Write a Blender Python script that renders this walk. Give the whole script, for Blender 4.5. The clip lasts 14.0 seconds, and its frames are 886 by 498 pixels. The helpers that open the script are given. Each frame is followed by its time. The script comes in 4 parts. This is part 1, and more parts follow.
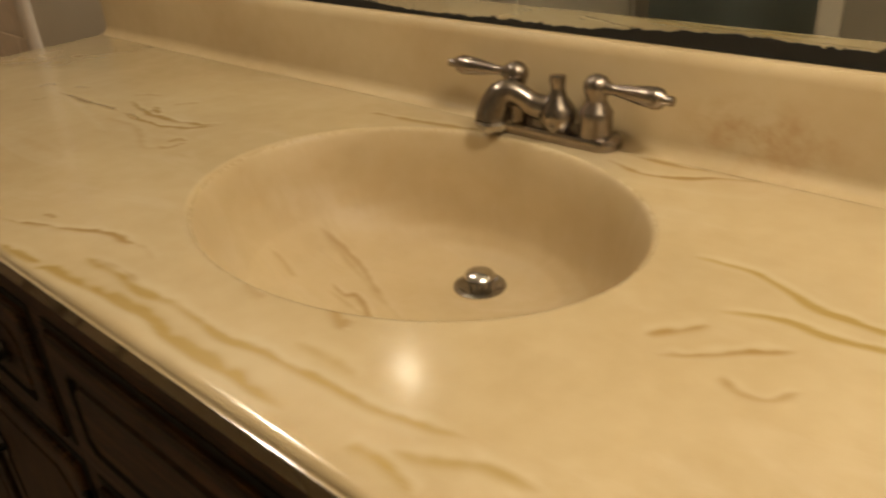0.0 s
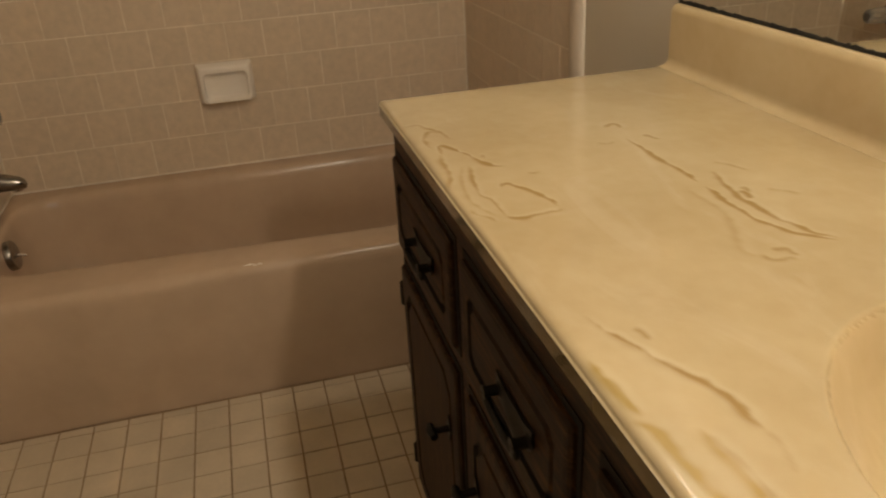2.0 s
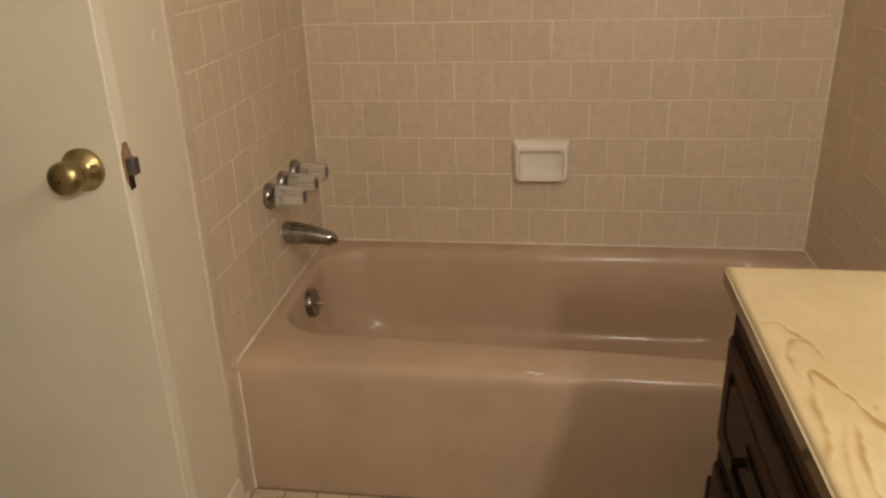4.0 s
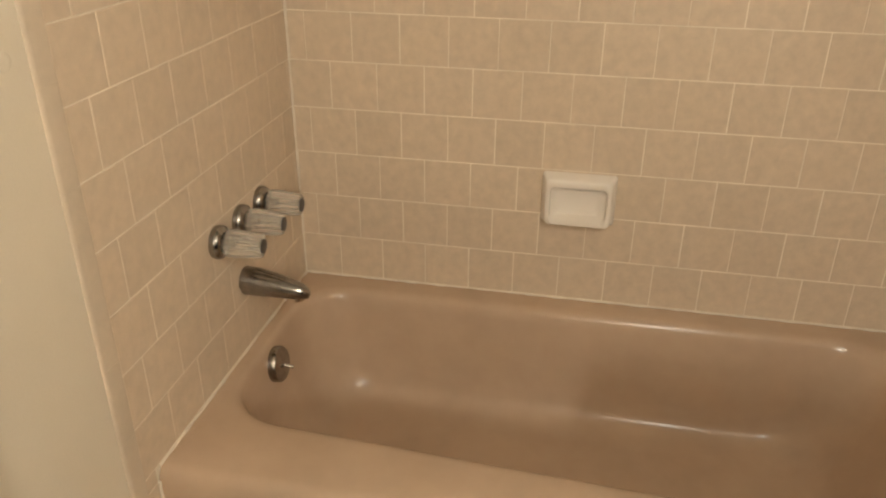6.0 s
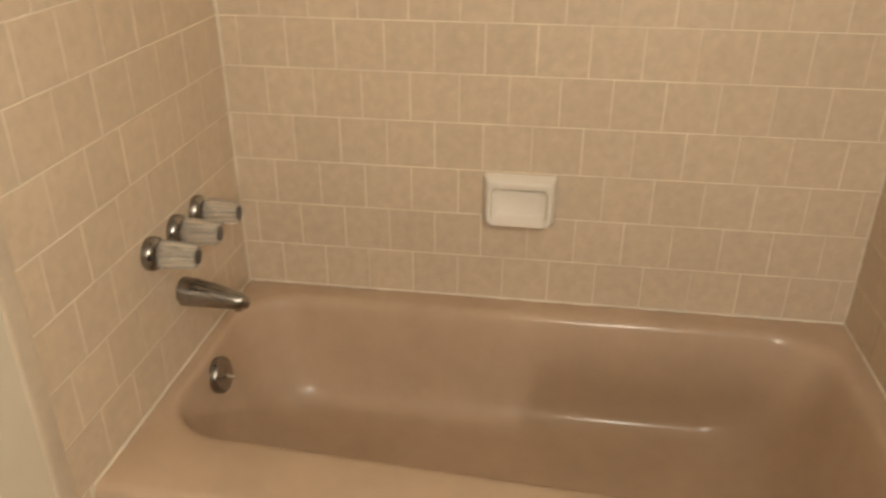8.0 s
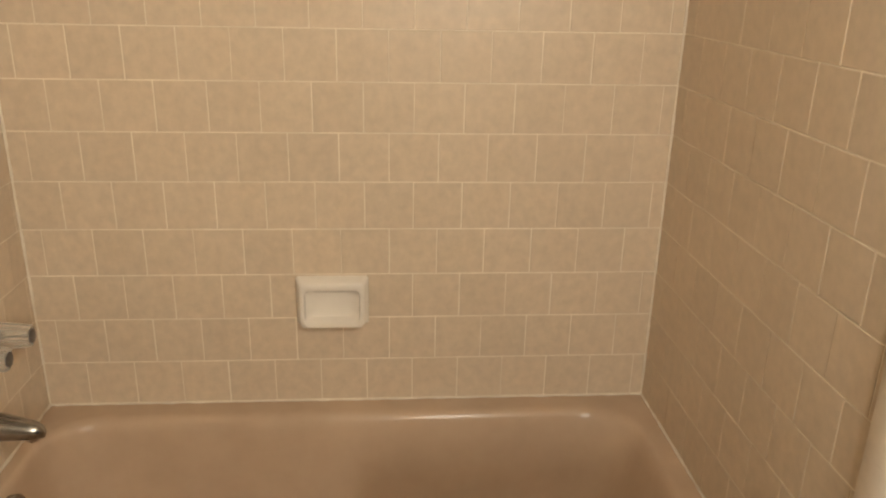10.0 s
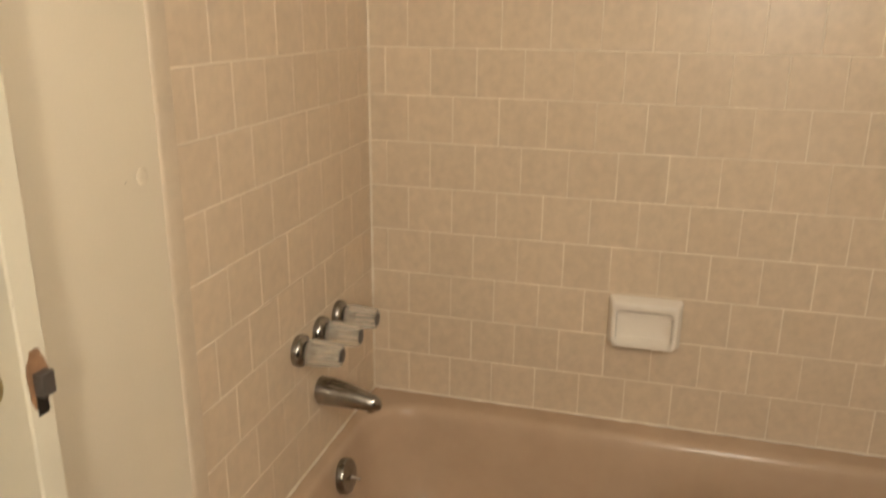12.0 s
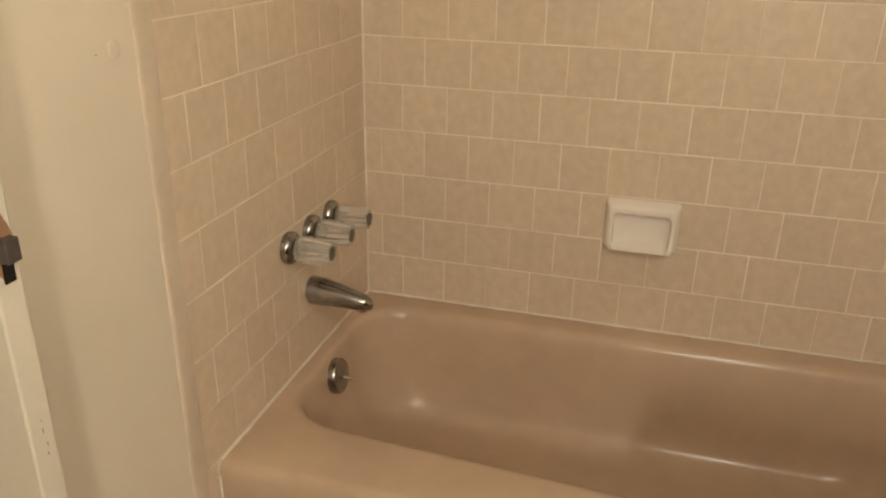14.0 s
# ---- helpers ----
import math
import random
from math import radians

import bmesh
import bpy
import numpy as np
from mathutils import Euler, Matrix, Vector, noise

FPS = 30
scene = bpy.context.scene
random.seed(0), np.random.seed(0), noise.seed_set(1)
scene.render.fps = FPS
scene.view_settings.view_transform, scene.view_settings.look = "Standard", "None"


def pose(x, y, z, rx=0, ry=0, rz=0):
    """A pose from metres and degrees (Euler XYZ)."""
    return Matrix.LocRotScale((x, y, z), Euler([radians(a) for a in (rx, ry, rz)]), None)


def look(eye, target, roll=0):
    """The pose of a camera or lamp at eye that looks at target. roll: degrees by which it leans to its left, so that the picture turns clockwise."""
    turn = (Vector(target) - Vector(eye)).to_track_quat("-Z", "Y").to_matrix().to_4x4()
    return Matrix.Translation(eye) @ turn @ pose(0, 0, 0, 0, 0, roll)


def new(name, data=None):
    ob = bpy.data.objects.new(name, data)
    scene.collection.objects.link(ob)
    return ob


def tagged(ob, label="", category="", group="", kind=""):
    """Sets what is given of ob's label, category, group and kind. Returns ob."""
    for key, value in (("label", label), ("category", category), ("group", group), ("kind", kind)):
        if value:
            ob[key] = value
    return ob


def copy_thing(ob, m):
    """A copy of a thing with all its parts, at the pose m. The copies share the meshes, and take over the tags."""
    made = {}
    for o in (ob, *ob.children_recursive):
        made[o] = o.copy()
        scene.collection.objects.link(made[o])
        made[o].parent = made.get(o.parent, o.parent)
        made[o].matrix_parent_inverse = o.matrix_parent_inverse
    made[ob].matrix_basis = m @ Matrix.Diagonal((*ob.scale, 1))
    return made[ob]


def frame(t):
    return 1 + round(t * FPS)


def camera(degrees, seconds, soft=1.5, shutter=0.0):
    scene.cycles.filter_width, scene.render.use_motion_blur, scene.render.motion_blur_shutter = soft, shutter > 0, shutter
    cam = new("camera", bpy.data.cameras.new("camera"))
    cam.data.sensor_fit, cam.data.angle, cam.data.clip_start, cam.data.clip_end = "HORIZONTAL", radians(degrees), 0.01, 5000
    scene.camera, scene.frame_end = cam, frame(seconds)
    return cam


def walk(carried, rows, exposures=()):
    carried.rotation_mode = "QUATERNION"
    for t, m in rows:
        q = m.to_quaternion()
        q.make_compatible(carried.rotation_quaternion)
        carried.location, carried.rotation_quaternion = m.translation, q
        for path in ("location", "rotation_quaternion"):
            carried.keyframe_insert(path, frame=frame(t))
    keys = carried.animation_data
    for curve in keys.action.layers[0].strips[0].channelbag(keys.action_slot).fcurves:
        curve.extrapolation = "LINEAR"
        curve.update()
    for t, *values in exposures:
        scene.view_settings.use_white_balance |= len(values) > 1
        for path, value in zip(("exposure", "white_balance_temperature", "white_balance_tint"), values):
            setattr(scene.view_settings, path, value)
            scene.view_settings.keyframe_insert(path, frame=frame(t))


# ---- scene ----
cam = camera(59.4, 14.0, 2.0, 0.4)
PATH = [
    (0, (2.826, 0.786, 1.201), (1.616, 2.067, 0.255), -4.0),
    (0.5, (2.758, 0.734, 1.224), (1.4, 1.899, 0.331), -3.2),
    (1, (2.693, 0.75, 1.227), (1.092, 1.552, 0.336), -4.1),
    (1.5, (2.628, 0.765, 1.23), (0.907, 1.259, 0.34), -4.4),
    (2, (2.546, 0.757, 1.238), (0.806, 1.183, 0.348), -3.3),
    (2.3, (2.52, 0.745, 1.269), (0.747, 1.033, 0.391), -3.9),
    (2.5, (2.511, 0.767, 1.275), (0.705, 0.91, 0.428), -4.0),
    (3, (2.488, 0.789, 1.297), (0.665, 0.7, 0.48), -4.5),
    (3.5, (2.436, 0.779, 1.312), (0.604, 0.535, 0.548), -4.7),
    (4, (2.298, 0.733, 1.326), (0.474, 0.463, 0.551), -1.9),
    (4.2, (2.232, 0.711, 1.328), (0.403, 0.457, 0.561), -2.0),
    (6.3, (1.722, 0.726, 1.377), (-0.011, 0.356, 0.45), 0.5),
    (6.5, (1.726, 0.716, 1.357), (0.003, 0.337, 0.413), 0.5),
    (7, (1.728, 0.722, 1.353), (0.026, 0.343, 0.372), 0.4),
    (7.5, (1.737, 0.714, 1.35), (0.005, 0.377, 0.409), 1.4),
    (8, (1.718, 0.772, 1.382), (-0.047, 0.513, 0.48), 0.1),
    (8.5, (1.716, 0.806, 1.385), (-0.106, 0.816, 0.562), 1.1),
    (8.7, (1.721, 0.833, 1.372), (-0.112, 0.907, 0.575), 0.5),
    (10.8, (1.755, 0.828, 1.479), (-0.161, 0.894, 0.911), 0.6),
    (11, (1.746, 0.805, 1.496), (-0.176, 0.74, 0.948), 0.8),
    (11.5, (1.763, 0.726, 1.497), (-0.126, 0.4, 0.925), 1.1),
    (12, (1.827, 0.696, 1.374), (-0.016, 0.189, 0.785), 0.5),
    (12.5, (1.824, 0.695, 1.321), (0.027, 0.174, 0.613), 0.8),
    (13, (1.82, 0.692, 1.316), (0.027, 0.179, 0.595), 0.9),
    (13.5, (1.802, 0.7, 1.341), (0.028, 0.213, 0.557), 1.3),
    (14, (1.805, 0.717, 1.307), (0.027, 0.219, 0.538), 1.0),
]
EXPOSURES = [(0.0, -0.90, 6660, 8.3), (2.0, -0.60, 6520, 9.5), (3.0, -0.34, 6240, 9.5), (4.0, -0.08, 6000, 8), (7.0, 0.43, 5900, 6), (11.0, 0.36, 5930, 6), (12.2, 0.29, 5960, 6.5), (14.0, 0.28, 5940, 6)]
walk(cam, [(t, look(eye, target, roll)) for t, eye, target, roll in PATH], EXPOSURES)

# ---- light: three warm globe bulbs on the bar above the mirror ----
BULBS = ((1.73, 1.20, 1.72), (2.83, 1.20, 1.72), (2.99, 1.20, 1.72))
BULB = 470.0
world = bpy.data.worlds.new("world")
scene.world = world
world.use_nodes = True
world.node_tree.nodes["Background"].inputs[0].default_value = (0.01, 0.01, 0.01, 1)
world.node_tree.nodes["Background"].inputs[1].default_value = 0.1
KNOB = (0.030, 0.997)

# ---- materials ----
def nodes(name):
    m = bpy.data.materials.new(name)
    m.use_nodes = True
    nt = m.node_tree
    return m, nt, nt.nodes["Principled BSDF"]


def add(nt, kind, **sockets):
    n = nt.nodes.new(kind)
    for k, v in sockets.items():
        n.inputs[k.replace("_", " ")].default_value = v
    return n


def ramp(nt, fac, stops):
    r = nt.nodes.new("ShaderNodeValToRGB")
    e = r.color_ramp.elements
    while len(e) < len(stops):
        e.new(0.5)
    for el, (p, c) in zip(e, stops):
        el.position = p
        el.color = (*c, 1) if len(c) == 3 else c
    nt.links.new(fac, r.inputs[0])
    return r.outputs[0]


def mixc(nt, fac, a, b, how="MIX"):
    n = nt.nodes.new("ShaderNodeMix")
    n.data_type, n.blend_type = "RGBA", how
    for s, v in ((n.inputs[0], fac), (n.inputs[6], a), (n.inputs[7], b)):
        if isinstance(v, (int, float)):
            s.default_value = v
        elif isinstance(v, tuple):
            s.default_value = (*v, 1)
        else:
            nt.links.new(v, s)
    return n.outputs[2]


def calc(nt, op, a, b=0.0, c=0.0):
    n = nt.nodes.new("ShaderNodeMath")
    n.operation = op
    for s, v in zip(n.inputs, (a, b, c)):
        if isinstance(v, (int, float)):
            s.default_value = v
        else:
            nt.links.new(v, s)
    return n.outputs[0]


def coords(nt, scale=(1, 1, 1), turn=(0, 0, 0), move=(0, 0, 0)):
    g = nt.nodes.new("ShaderNodeNewGeometry")
    m = nt.nodes.new("ShaderNodeMapping")
    m.inputs["Scale"].default_value, m.inputs["Rotation"].default_value = scale, turn
    m.inputs["Location"].default_value = move
    nt.links.new(g.outputs["Position"], m.inputs[0])
    return m.outputs[0]


def noise_of(nt, vec, scale, detail=4, rough=0.55, warp=0.0):
    n = add(nt, "ShaderNodeTexNoise", Scale=scale, Detail=detail, Roughness=rough, Distortion=warp)
    nt.links.new(vec, n.inputs["Vector"])
    return n.outputs["Fac"]


def bump(nt, bsdf, height, strength, distance):
    b = add(nt, "ShaderNodeBump", Strength=strength, Distance=distance)
    nt.links.new(height, b.inputs["Height"])
    nt.links.new(b.outputs[0], bsdf.inputs["Normal"])


def surface(name, color, rough, metal=0.0, vary=0.12, fine=60.0, coarse=3.0, relief=0.15, depth=0.001, each=0.0, coat=0.0, tint=None):
    """A plain surface with blotches at two scales, uneven gloss and fine relief."""
    m, nt, b = nodes(name)
    v = coords(nt)
    big, small = noise_of(nt, v, coarse, 3), noise_of(nt, v, fine, 5)
    dark = tuple(c * (1 - vary * 1.6) for c in color)
    lite = tint or tuple(min(1, c * (1 + vary)) for c in color)
    c = mixc(nt, ramp(nt, big, ((0.3, (0, 0, 0)), (0.72, (1, 1, 1)))), dark, lite)
    c = mixc(nt, vary * 2, c, ramp(nt, small, ((0.3, tuple(x * 0.7 for x in color)), (0.7, color))))
    if each:
        oi = nt.nodes.new("ShaderNodeObjectInfo")
        k = calc(nt, "MULTIPLY_ADD", oi.outputs["Random"], 2 * each, 1 - each)
        n = nt.nodes.new("ShaderNodeVectorMath")
        n.operation = "SCALE"
        nt.links.new(c, n.inputs[0])
        nt.links.new(k, n.inputs["Scale"])
        c = n.outputs[0]
    nt.links.new(c, b.inputs["Base Color"])
    nt.links.new(calc(nt, "MULTIPLY_ADD", big, 0.16, rough - 0.08), b.inputs["Roughness"])
    b.inputs["Metallic"].default_value = metal
    b.inputs["Coat Weight"].default_value = coat
    b.inputs["Coat Roughness"].default_value = 0.12
    if relief:
        bump(nt, b, small, relief, depth)
    return m


TILE = (0.66, 0.54, 0.405)
M_TILE = surface("glazed_wall_tile", TILE, 0.34, vary=0.06, fine=70, coarse=38, relief=0.26, depth=0.0012, each=0.03)
M_CHIP = surface("chipped_paint", (0.36, 0.30, 0.23), 0.8, vary=0.3, fine=200, coarse=40, relief=0.3)
M_TRIM = surface("glazed_trim_tile", (0.655, 0.555, 0.43), 0.32, vary=0.08, fine=85, coarse=9, relief=0.2, each=0.02)
M_GROUT = surface("wall_grout", (0.87, 0.78, 0.64), 0.7, vary=0.1, fine=200, coarse=8, relief=0.4)
M_CAULK = surface("white_caulk", (0.84, 0.755, 0.63), 0.5, vary=0.12, fine=90, coarse=12, relief=0.5)
M_TUB = surface("enamel", (0.53, 0.395, 0.282), 0.215, vary=0.05, fine=30, coarse=6, relief=0.05, depth=0.0006)
M_TUB.node_tree.nodes["Principled BSDF"].inputs["Specular IOR Level"].default_value = 0.38
M_PAINT = surface("wall_paint", (0.73, 0.652, 0.522), 0.55, vary=0.05, fine=220, coarse=2, relief=0.3, depth=0.0006)
M_GREY = surface("grey_wall_paint", (0.62, 0.55, 0.43), 0.6, vary=0.05, fine=220, coarse=2, relief=0.3, depth=0.0006)
# made-up dark tan for the walls behind the camera, cuts bounced light
M_LOWBOUNCE = surface("low_bounce_wall", (0.36, 0.31, 0.235), 0.6, vary=0.05, fine=220, coarse=2, relief=0.3, depth=0.0006)
# unseen ceiling, coloured darker so that it throws less light back
M_CEIL = surface("low_bounce_ceiling", (0.42, 0.38, 0.31), 0.8, vary=0.04, fine=160, coarse=2, relief=0.5)
M_DOOR = surface("door_paint", (0.675, 0.622, 0.505), 0.58, vary=0.04, fine=120, coarse=3, relief=0.12, depth=0.0005)
M_BASE = surface("baseboard_paint", (0.76, 0.68, 0.55), 0.4, vary=0.07, fine=90, coarse=6, relief=0.15)
M_FLOOR = surface("floor_tile", (0.62, 0.52, 0.38), 0.42, vary=0.10, fine=120, coarse=7, relief=0.2, each=0.07)
M_FGROUT = surface("floor_grout", (0.32, 0.215, 0.12), 0.85, vary=0.25, fine=180, coarse=6, relief=0.4)
M_CHROME = surface("chrome", (0.62, 0.60, 0.58), 0.16, metal=1, vary=0.15, fine=60, coarse=25, relief=0.04)
M_TARN = surface("tarnished_chrome", (0.38, 0.36, 0.34), 0.22, metal=1, vary=0.3, fine=70, coarse=30, relief=0.08)
M_NICKEL = surface("brushed_nickel", (0.33, 0.285, 0.245), 0.24, metal=1, vary=0.12, fine=150, coarse=20, relief=0.06)
M_BRASS = surface("antique_brass", (0.42, 0.34, 0.17), 0.34, metal=1, vary=0.15, fine=90, coarse=25, relief=0.05)
M_BLACK = surface("black_iron", (0.018, 0.016, 0.013), 0.45, metal=0.4, vary=0.3, fine=90, coarse=25, relief=0.2)
# near-black colour that stands for the shade in the cabinet's recesses
M_RECESS_SHADE = surface("recess_shade", (0.012, 0.007, 0.004), 0.8, vary=0.3, relief=0)
# trim tile coloured paler for the light its rounded edge catches
M_EDGE = surface("lit_trim_tile", (0.84, 0.75, 0.64), 0.25, vary=0.06, fine=85, coarse=9, relief=0.2, each=0.03)
M_DISH = surface("white_ceramic", (0.82, 0.76, 0.68), 0.2, vary=0.03, fine=50, coarse=10, relief=0.03)
M_LATCH = surface("worn_steel", (0.20, 0.19, 0.19), 0.4, metal=0.8, vary=0.3, fine=90, coarse=30, relief=0.2)
M_RAW = surface("bare_wood", (0.34, 0.19, 0.10), 0.75, vary=0.35, fine=120, coarse=30, relief=0.4)
M_TEAL = surface("dim_room_paint", (0.60, 0.66, 0.58), 0.7, vary=0.06, fine=120, coarse=2, relief=0.2)
M_CORRODE = surface("blackened_silvering", (0.006, 0.006, 0.005), 0.6, vary=0.3, fine=160, coarse=14, relief=0.5)


def walnut(name, along):
    m, nt, b = nodes(name)
    s = {"x": (1.2, 14, 14), "z": (14, 14, 1.2)}[along]
    v = coords(nt, s)
    grain = noise_of(nt, v, 6, 6, 0.6, 1.2)
    pores = noise_of(nt, coords(nt, tuple(q * 6 for q in s)), 8, 3, 0.6)
    c = ramp(nt, grain, ((0.3, (0.009, 0.0045, 0.002)), (0.5, (0.030, 0.013, 0.005)), (0.7, (0.17, 0.074, 0.022))))
    c = mixc(nt, 0.5, c, ramp(nt, pores, ((0.35, (0.008, 0.004, 0.002)), (0.6, (0.055, 0.026, 0.010)))))
    nt.links.new(c, b.inputs["Base Color"])
    b.inputs["Roughness"].default_value = 0.55
    b.inputs["Specular IOR Level"].default_value = 0.22
    bump(nt, b, pores, 0.15, 0.0006)
    return m


M_WOODX, M_WOODZ = walnut("dark_walnut_long", "x"), walnut("dark_walnut_upright", "z")


def clear(name, color, rough):
    m, nt, b = nodes(name)
    b.inputs["Base Color"].default_value = (*color, 1)
    b.inputs["Transmission Weight"].default_value = 0.75
    b.inputs["Roughness"].default_value = rough
    b.inputs["IOR"].default_value = 1.49
    return m


M_ACRYL = clear("clouded_acrylic", (0.95, 0.91, 0.84), 0.09)
M_MIRROR, nt, b = nodes("mirror_silver")
b.inputs["Metallic"].default_value, b.inputs["Roughness"].default_value = 1.0, 0.012
b.inputs["Base Color"].default_value = (0.80, 0.82, 0.78, 1)
M_BULB, nt, b = nodes("bulb_glass")
b.inputs["Emission Color"].default_value = (1.0, 0.86, 0.68, 1)
b.inputs["Emission Strength"].default_value = BULB

# veins of the marble: plan points, reach, strength, 0 brown or 1 gold; a negative reach fades towards the wall
VEINS_A = (
    (((1.485, 0.965), (1.486, 0.978), (1.484, 0.99), (1.502, 0.998), (1.529, 1.011), (1.563, 1.017)), 0.006, 0.60, 0),
    (((1.593, 0.98), (1.554, 0.982), (1.528, 0.991), (1.523, 1.001), (1.535, 1.011)), 0.006, 0.60, 0),
    (((1.622, 0.988), (1.593, 0.993), (1.584, 0.998), (1.593, 1.004), (1.622, 1.015), (1.65, 1.024), (1.676, 1.034), (1.686, 1.041), (1.691, 1.052)), 0.007, 1.00, 0),
    (((1.622, 0.988), (1.651, 0.983), (1.681, 0.981), (1.71, 0.976), (1.737, 0.967)), 0.007, 0.55, 0),
    (((1.673, 1.012), (1.713, 1.002), (1.746, 0.996), (1.772, 0.994), (1.788, 1.001), (1.814, 1.002), (1.834, 1.002)), 0.008, 0.75, 0),
    (((1.834, 1.002), (1.84, 1.009), (1.844, 1.02), (1.841, 1.029), (1.84, 1.045), (1.84, 1.058), (1.834, 1.064)), 0.014, 1.00, 0),
    (((1.759, 1.021), (1.747, 1.028), (1.746, 1.037), (1.761, 1.043), (1.777, 1.052), (1.795, 1.058), (1.812, 1.063), (1.831, 1.061)), 0.007, 0.85, 0),
    (((1.806, 0.972), (1.816, 0.973), (1.825, 0.98), (1.834, 0.985), (1.845, 0.988)), 0.008, 0.50, 0),
    (((1.672, 1.003), (1.712, 0.989), (1.758, 0.98), (1.788, 0.98), (1.812, 0.986), (1.829, 0.992)), 0.009, 0.40, 0),
    (((1.724, 1.068), (1.728, 1.074), (1.724, 1.083)), 0.006, 0.50, 0),
    (((1.649, 1.03), (1.642, 1.037), (1.652, 1.036)), 0.005, 0.60, 0),
)
VEINS_B = (
    (((1.603, 1.225), (1.593, 1.24), (1.596, 1.247), (1.617, 1.245)), 0.016, 0.70, 0),
    (((1.657, 1.233), (1.698, 1.232), (1.733, 1.233), (1.774, 1.235), (1.797, 1.237), (1.825, 1.235)), 0.006, 0.90, 0),
    (((1.838, 1.235), (1.858, 1.235), (1.884, 1.232), (1.91, 1.232), (1.937, 1.233), (1.954, 1.24), (1.972, 1.246), (1.987, 1.259), (1.998, 1.27), (2.002, 1.276)), 0.007, 1.00, 0),
    (((2.0, 1.278), (1.992, 1.275), (1.985, 1.267), (1.975, 1.263), (1.955, 1.259), (1.945, 1.253), (1.923, 1.253), (1.902, 1.254), (1.881, 1.251), (1.862, 1.254), (1.84, 1.257), (1.815, 1.265), (1.802, 1.266)), -0.012, 0.80, 0),
    (((1.863, 1.261), (1.873, 1.265), (1.889, 1.261)), 0.010, 0.70, 0),
    (((1.858, 1.266), (1.858, 1.274), (1.872, 1.269)), 0.008, 0.60, 0),
    (((1.659, 1.255), (1.657, 1.262), (1.666, 1.265), (1.676, 1.27)), 0.009, 0.60, 0),
    (((1.777, 1.285), (1.788, 1.295), (1.805, 1.302), (1.813, 1.308)), 0.014, 0.35, 0),
    (((1.655, 1.19), (1.665, 1.201), (1.66, 1.212)), 0.010, 0.35, 0),
    (((2.002, 1.191), (2.013, 1.194), (2.018, 1.202), (2.017, 1.212), (2.025, 1.213)), 0.010, 0.45, 0),
    (((1.996, 1.206), (2.0, 1.213), (2.001, 1.221), (2.01, 1.22), (2.016, 1.223)), 0.008, 0.50, 0),
    (((1.871, 1.293), (1.882, 1.303), (1.899, 1.314)), 0.014, 0.30, 0),
    (((1.839, 1.212), (1.875, 1.214), (1.914, 1.212), (1.952, 1.197), (1.985, 1.181), (2.006, 1.187)), 0.024, 0.28, 0),
)
VEINS_C = (
    (((2.043, 0.994), (2.076, 1.002), (2.1, 1.012), (2.121, 1.018), (2.141, 1.028), (2.154, 1.036), (2.168, 1.041), (2.183, 1.044), (2.201, 1.044), (2.213, 1.045)), 0.013, 0.90, 0),
    (((2.077, 1.023), (2.084, 1.027), (2.096, 1.027)), 0.010, 0.60, 0),
    (((2.213, 1.045), (2.227, 1.046), (2.244, 1.041), (2.254, 1.039)), 0.012, 0.30, 0),
    (((2.104, 0.971), (2.13, 0.973), (2.155, 0.976), (2.176, 0.979)), 0.014, 0.75, 1),
    (((2.178, 0.971), (2.191, 0.978), (2.214, 0.98), (2.242, 0.979), (2.265, 0.983), (2.287, 0.987), (2.305, 0.988), (2.322, 0.989), (2.34, 0.989)), -0.018, 0.90, 1),
    (((2.2, 1.006), (2.225, 1.006), (2.254, 1.007), (2.281, 1.007), (2.305, 1.008), (2.325, 1.01), (2.346, 1.011)), 0.020, 0.80, 1),
    (((2.207, 1.009), (2.23, 1.012), (2.257, 1.013), (2.276, 1.012)), 0.012, 0.50, 0),
)
VEINS_D = (
    (((2.179, 0.975), (2.242, 0.98), (2.293, 0.987), (2.332, 0.989), (2.372, 0.984), (2.423, 0.985), (2.47, 0.984), (2.498, 0.983)), -0.026, 1.00, 1),
    (((2.198, 1.005), (2.233, 1.008), (2.289, 1.006), (2.334, 1.01), (2.389, 1.008), (2.43, 1.013), (2.476, 1.016), (2.521, 1.018), (2.547, 1.019), (2.573, 1.026), (2.599, 1.032)), 0.014, 0.75, 1),
    (((2.445, 1.035), (2.469, 1.036), (2.489, 1.036), (2.511, 1.033)), 0.022, 0.40, 1),
    (((2.548, 0.984), (2.561, 0.989), (2.577, 0.989), (2.593, 0.986), (2.605, 0.982)), 0.022, 0.70, 1),
    (((2.574, 0.999), (2.596, 1.007), (2.617, 1.021), (2.637, 1.024), (2.657, 1.026)), 0.020, 0.55, 1),
)
VEINS_E = (
    (((2.165, 1.28), (2.188, 1.287), (2.224, 1.284), (2.261, 1.268), (2.292, 1.257)), 0.010, 0.45, 0),
    (((2.233, 1.235), (2.256, 1.23), (2.292, 1.229), (2.482, 1.091)), 0.009, 0.65, 0),
    (((2.263, 1.198), (2.441, 1.077), (2.453, 1.077)), 0.009, 0.50, 0),
    (((2.172, 1.206), (2.19, 1.209), (2.21, 1.206)), 0.009, 0.30, 0),
    (((2.348, 1.062), (2.366, 1.059), (2.38, 1.059)), 0.009, 0.30, 0),
)
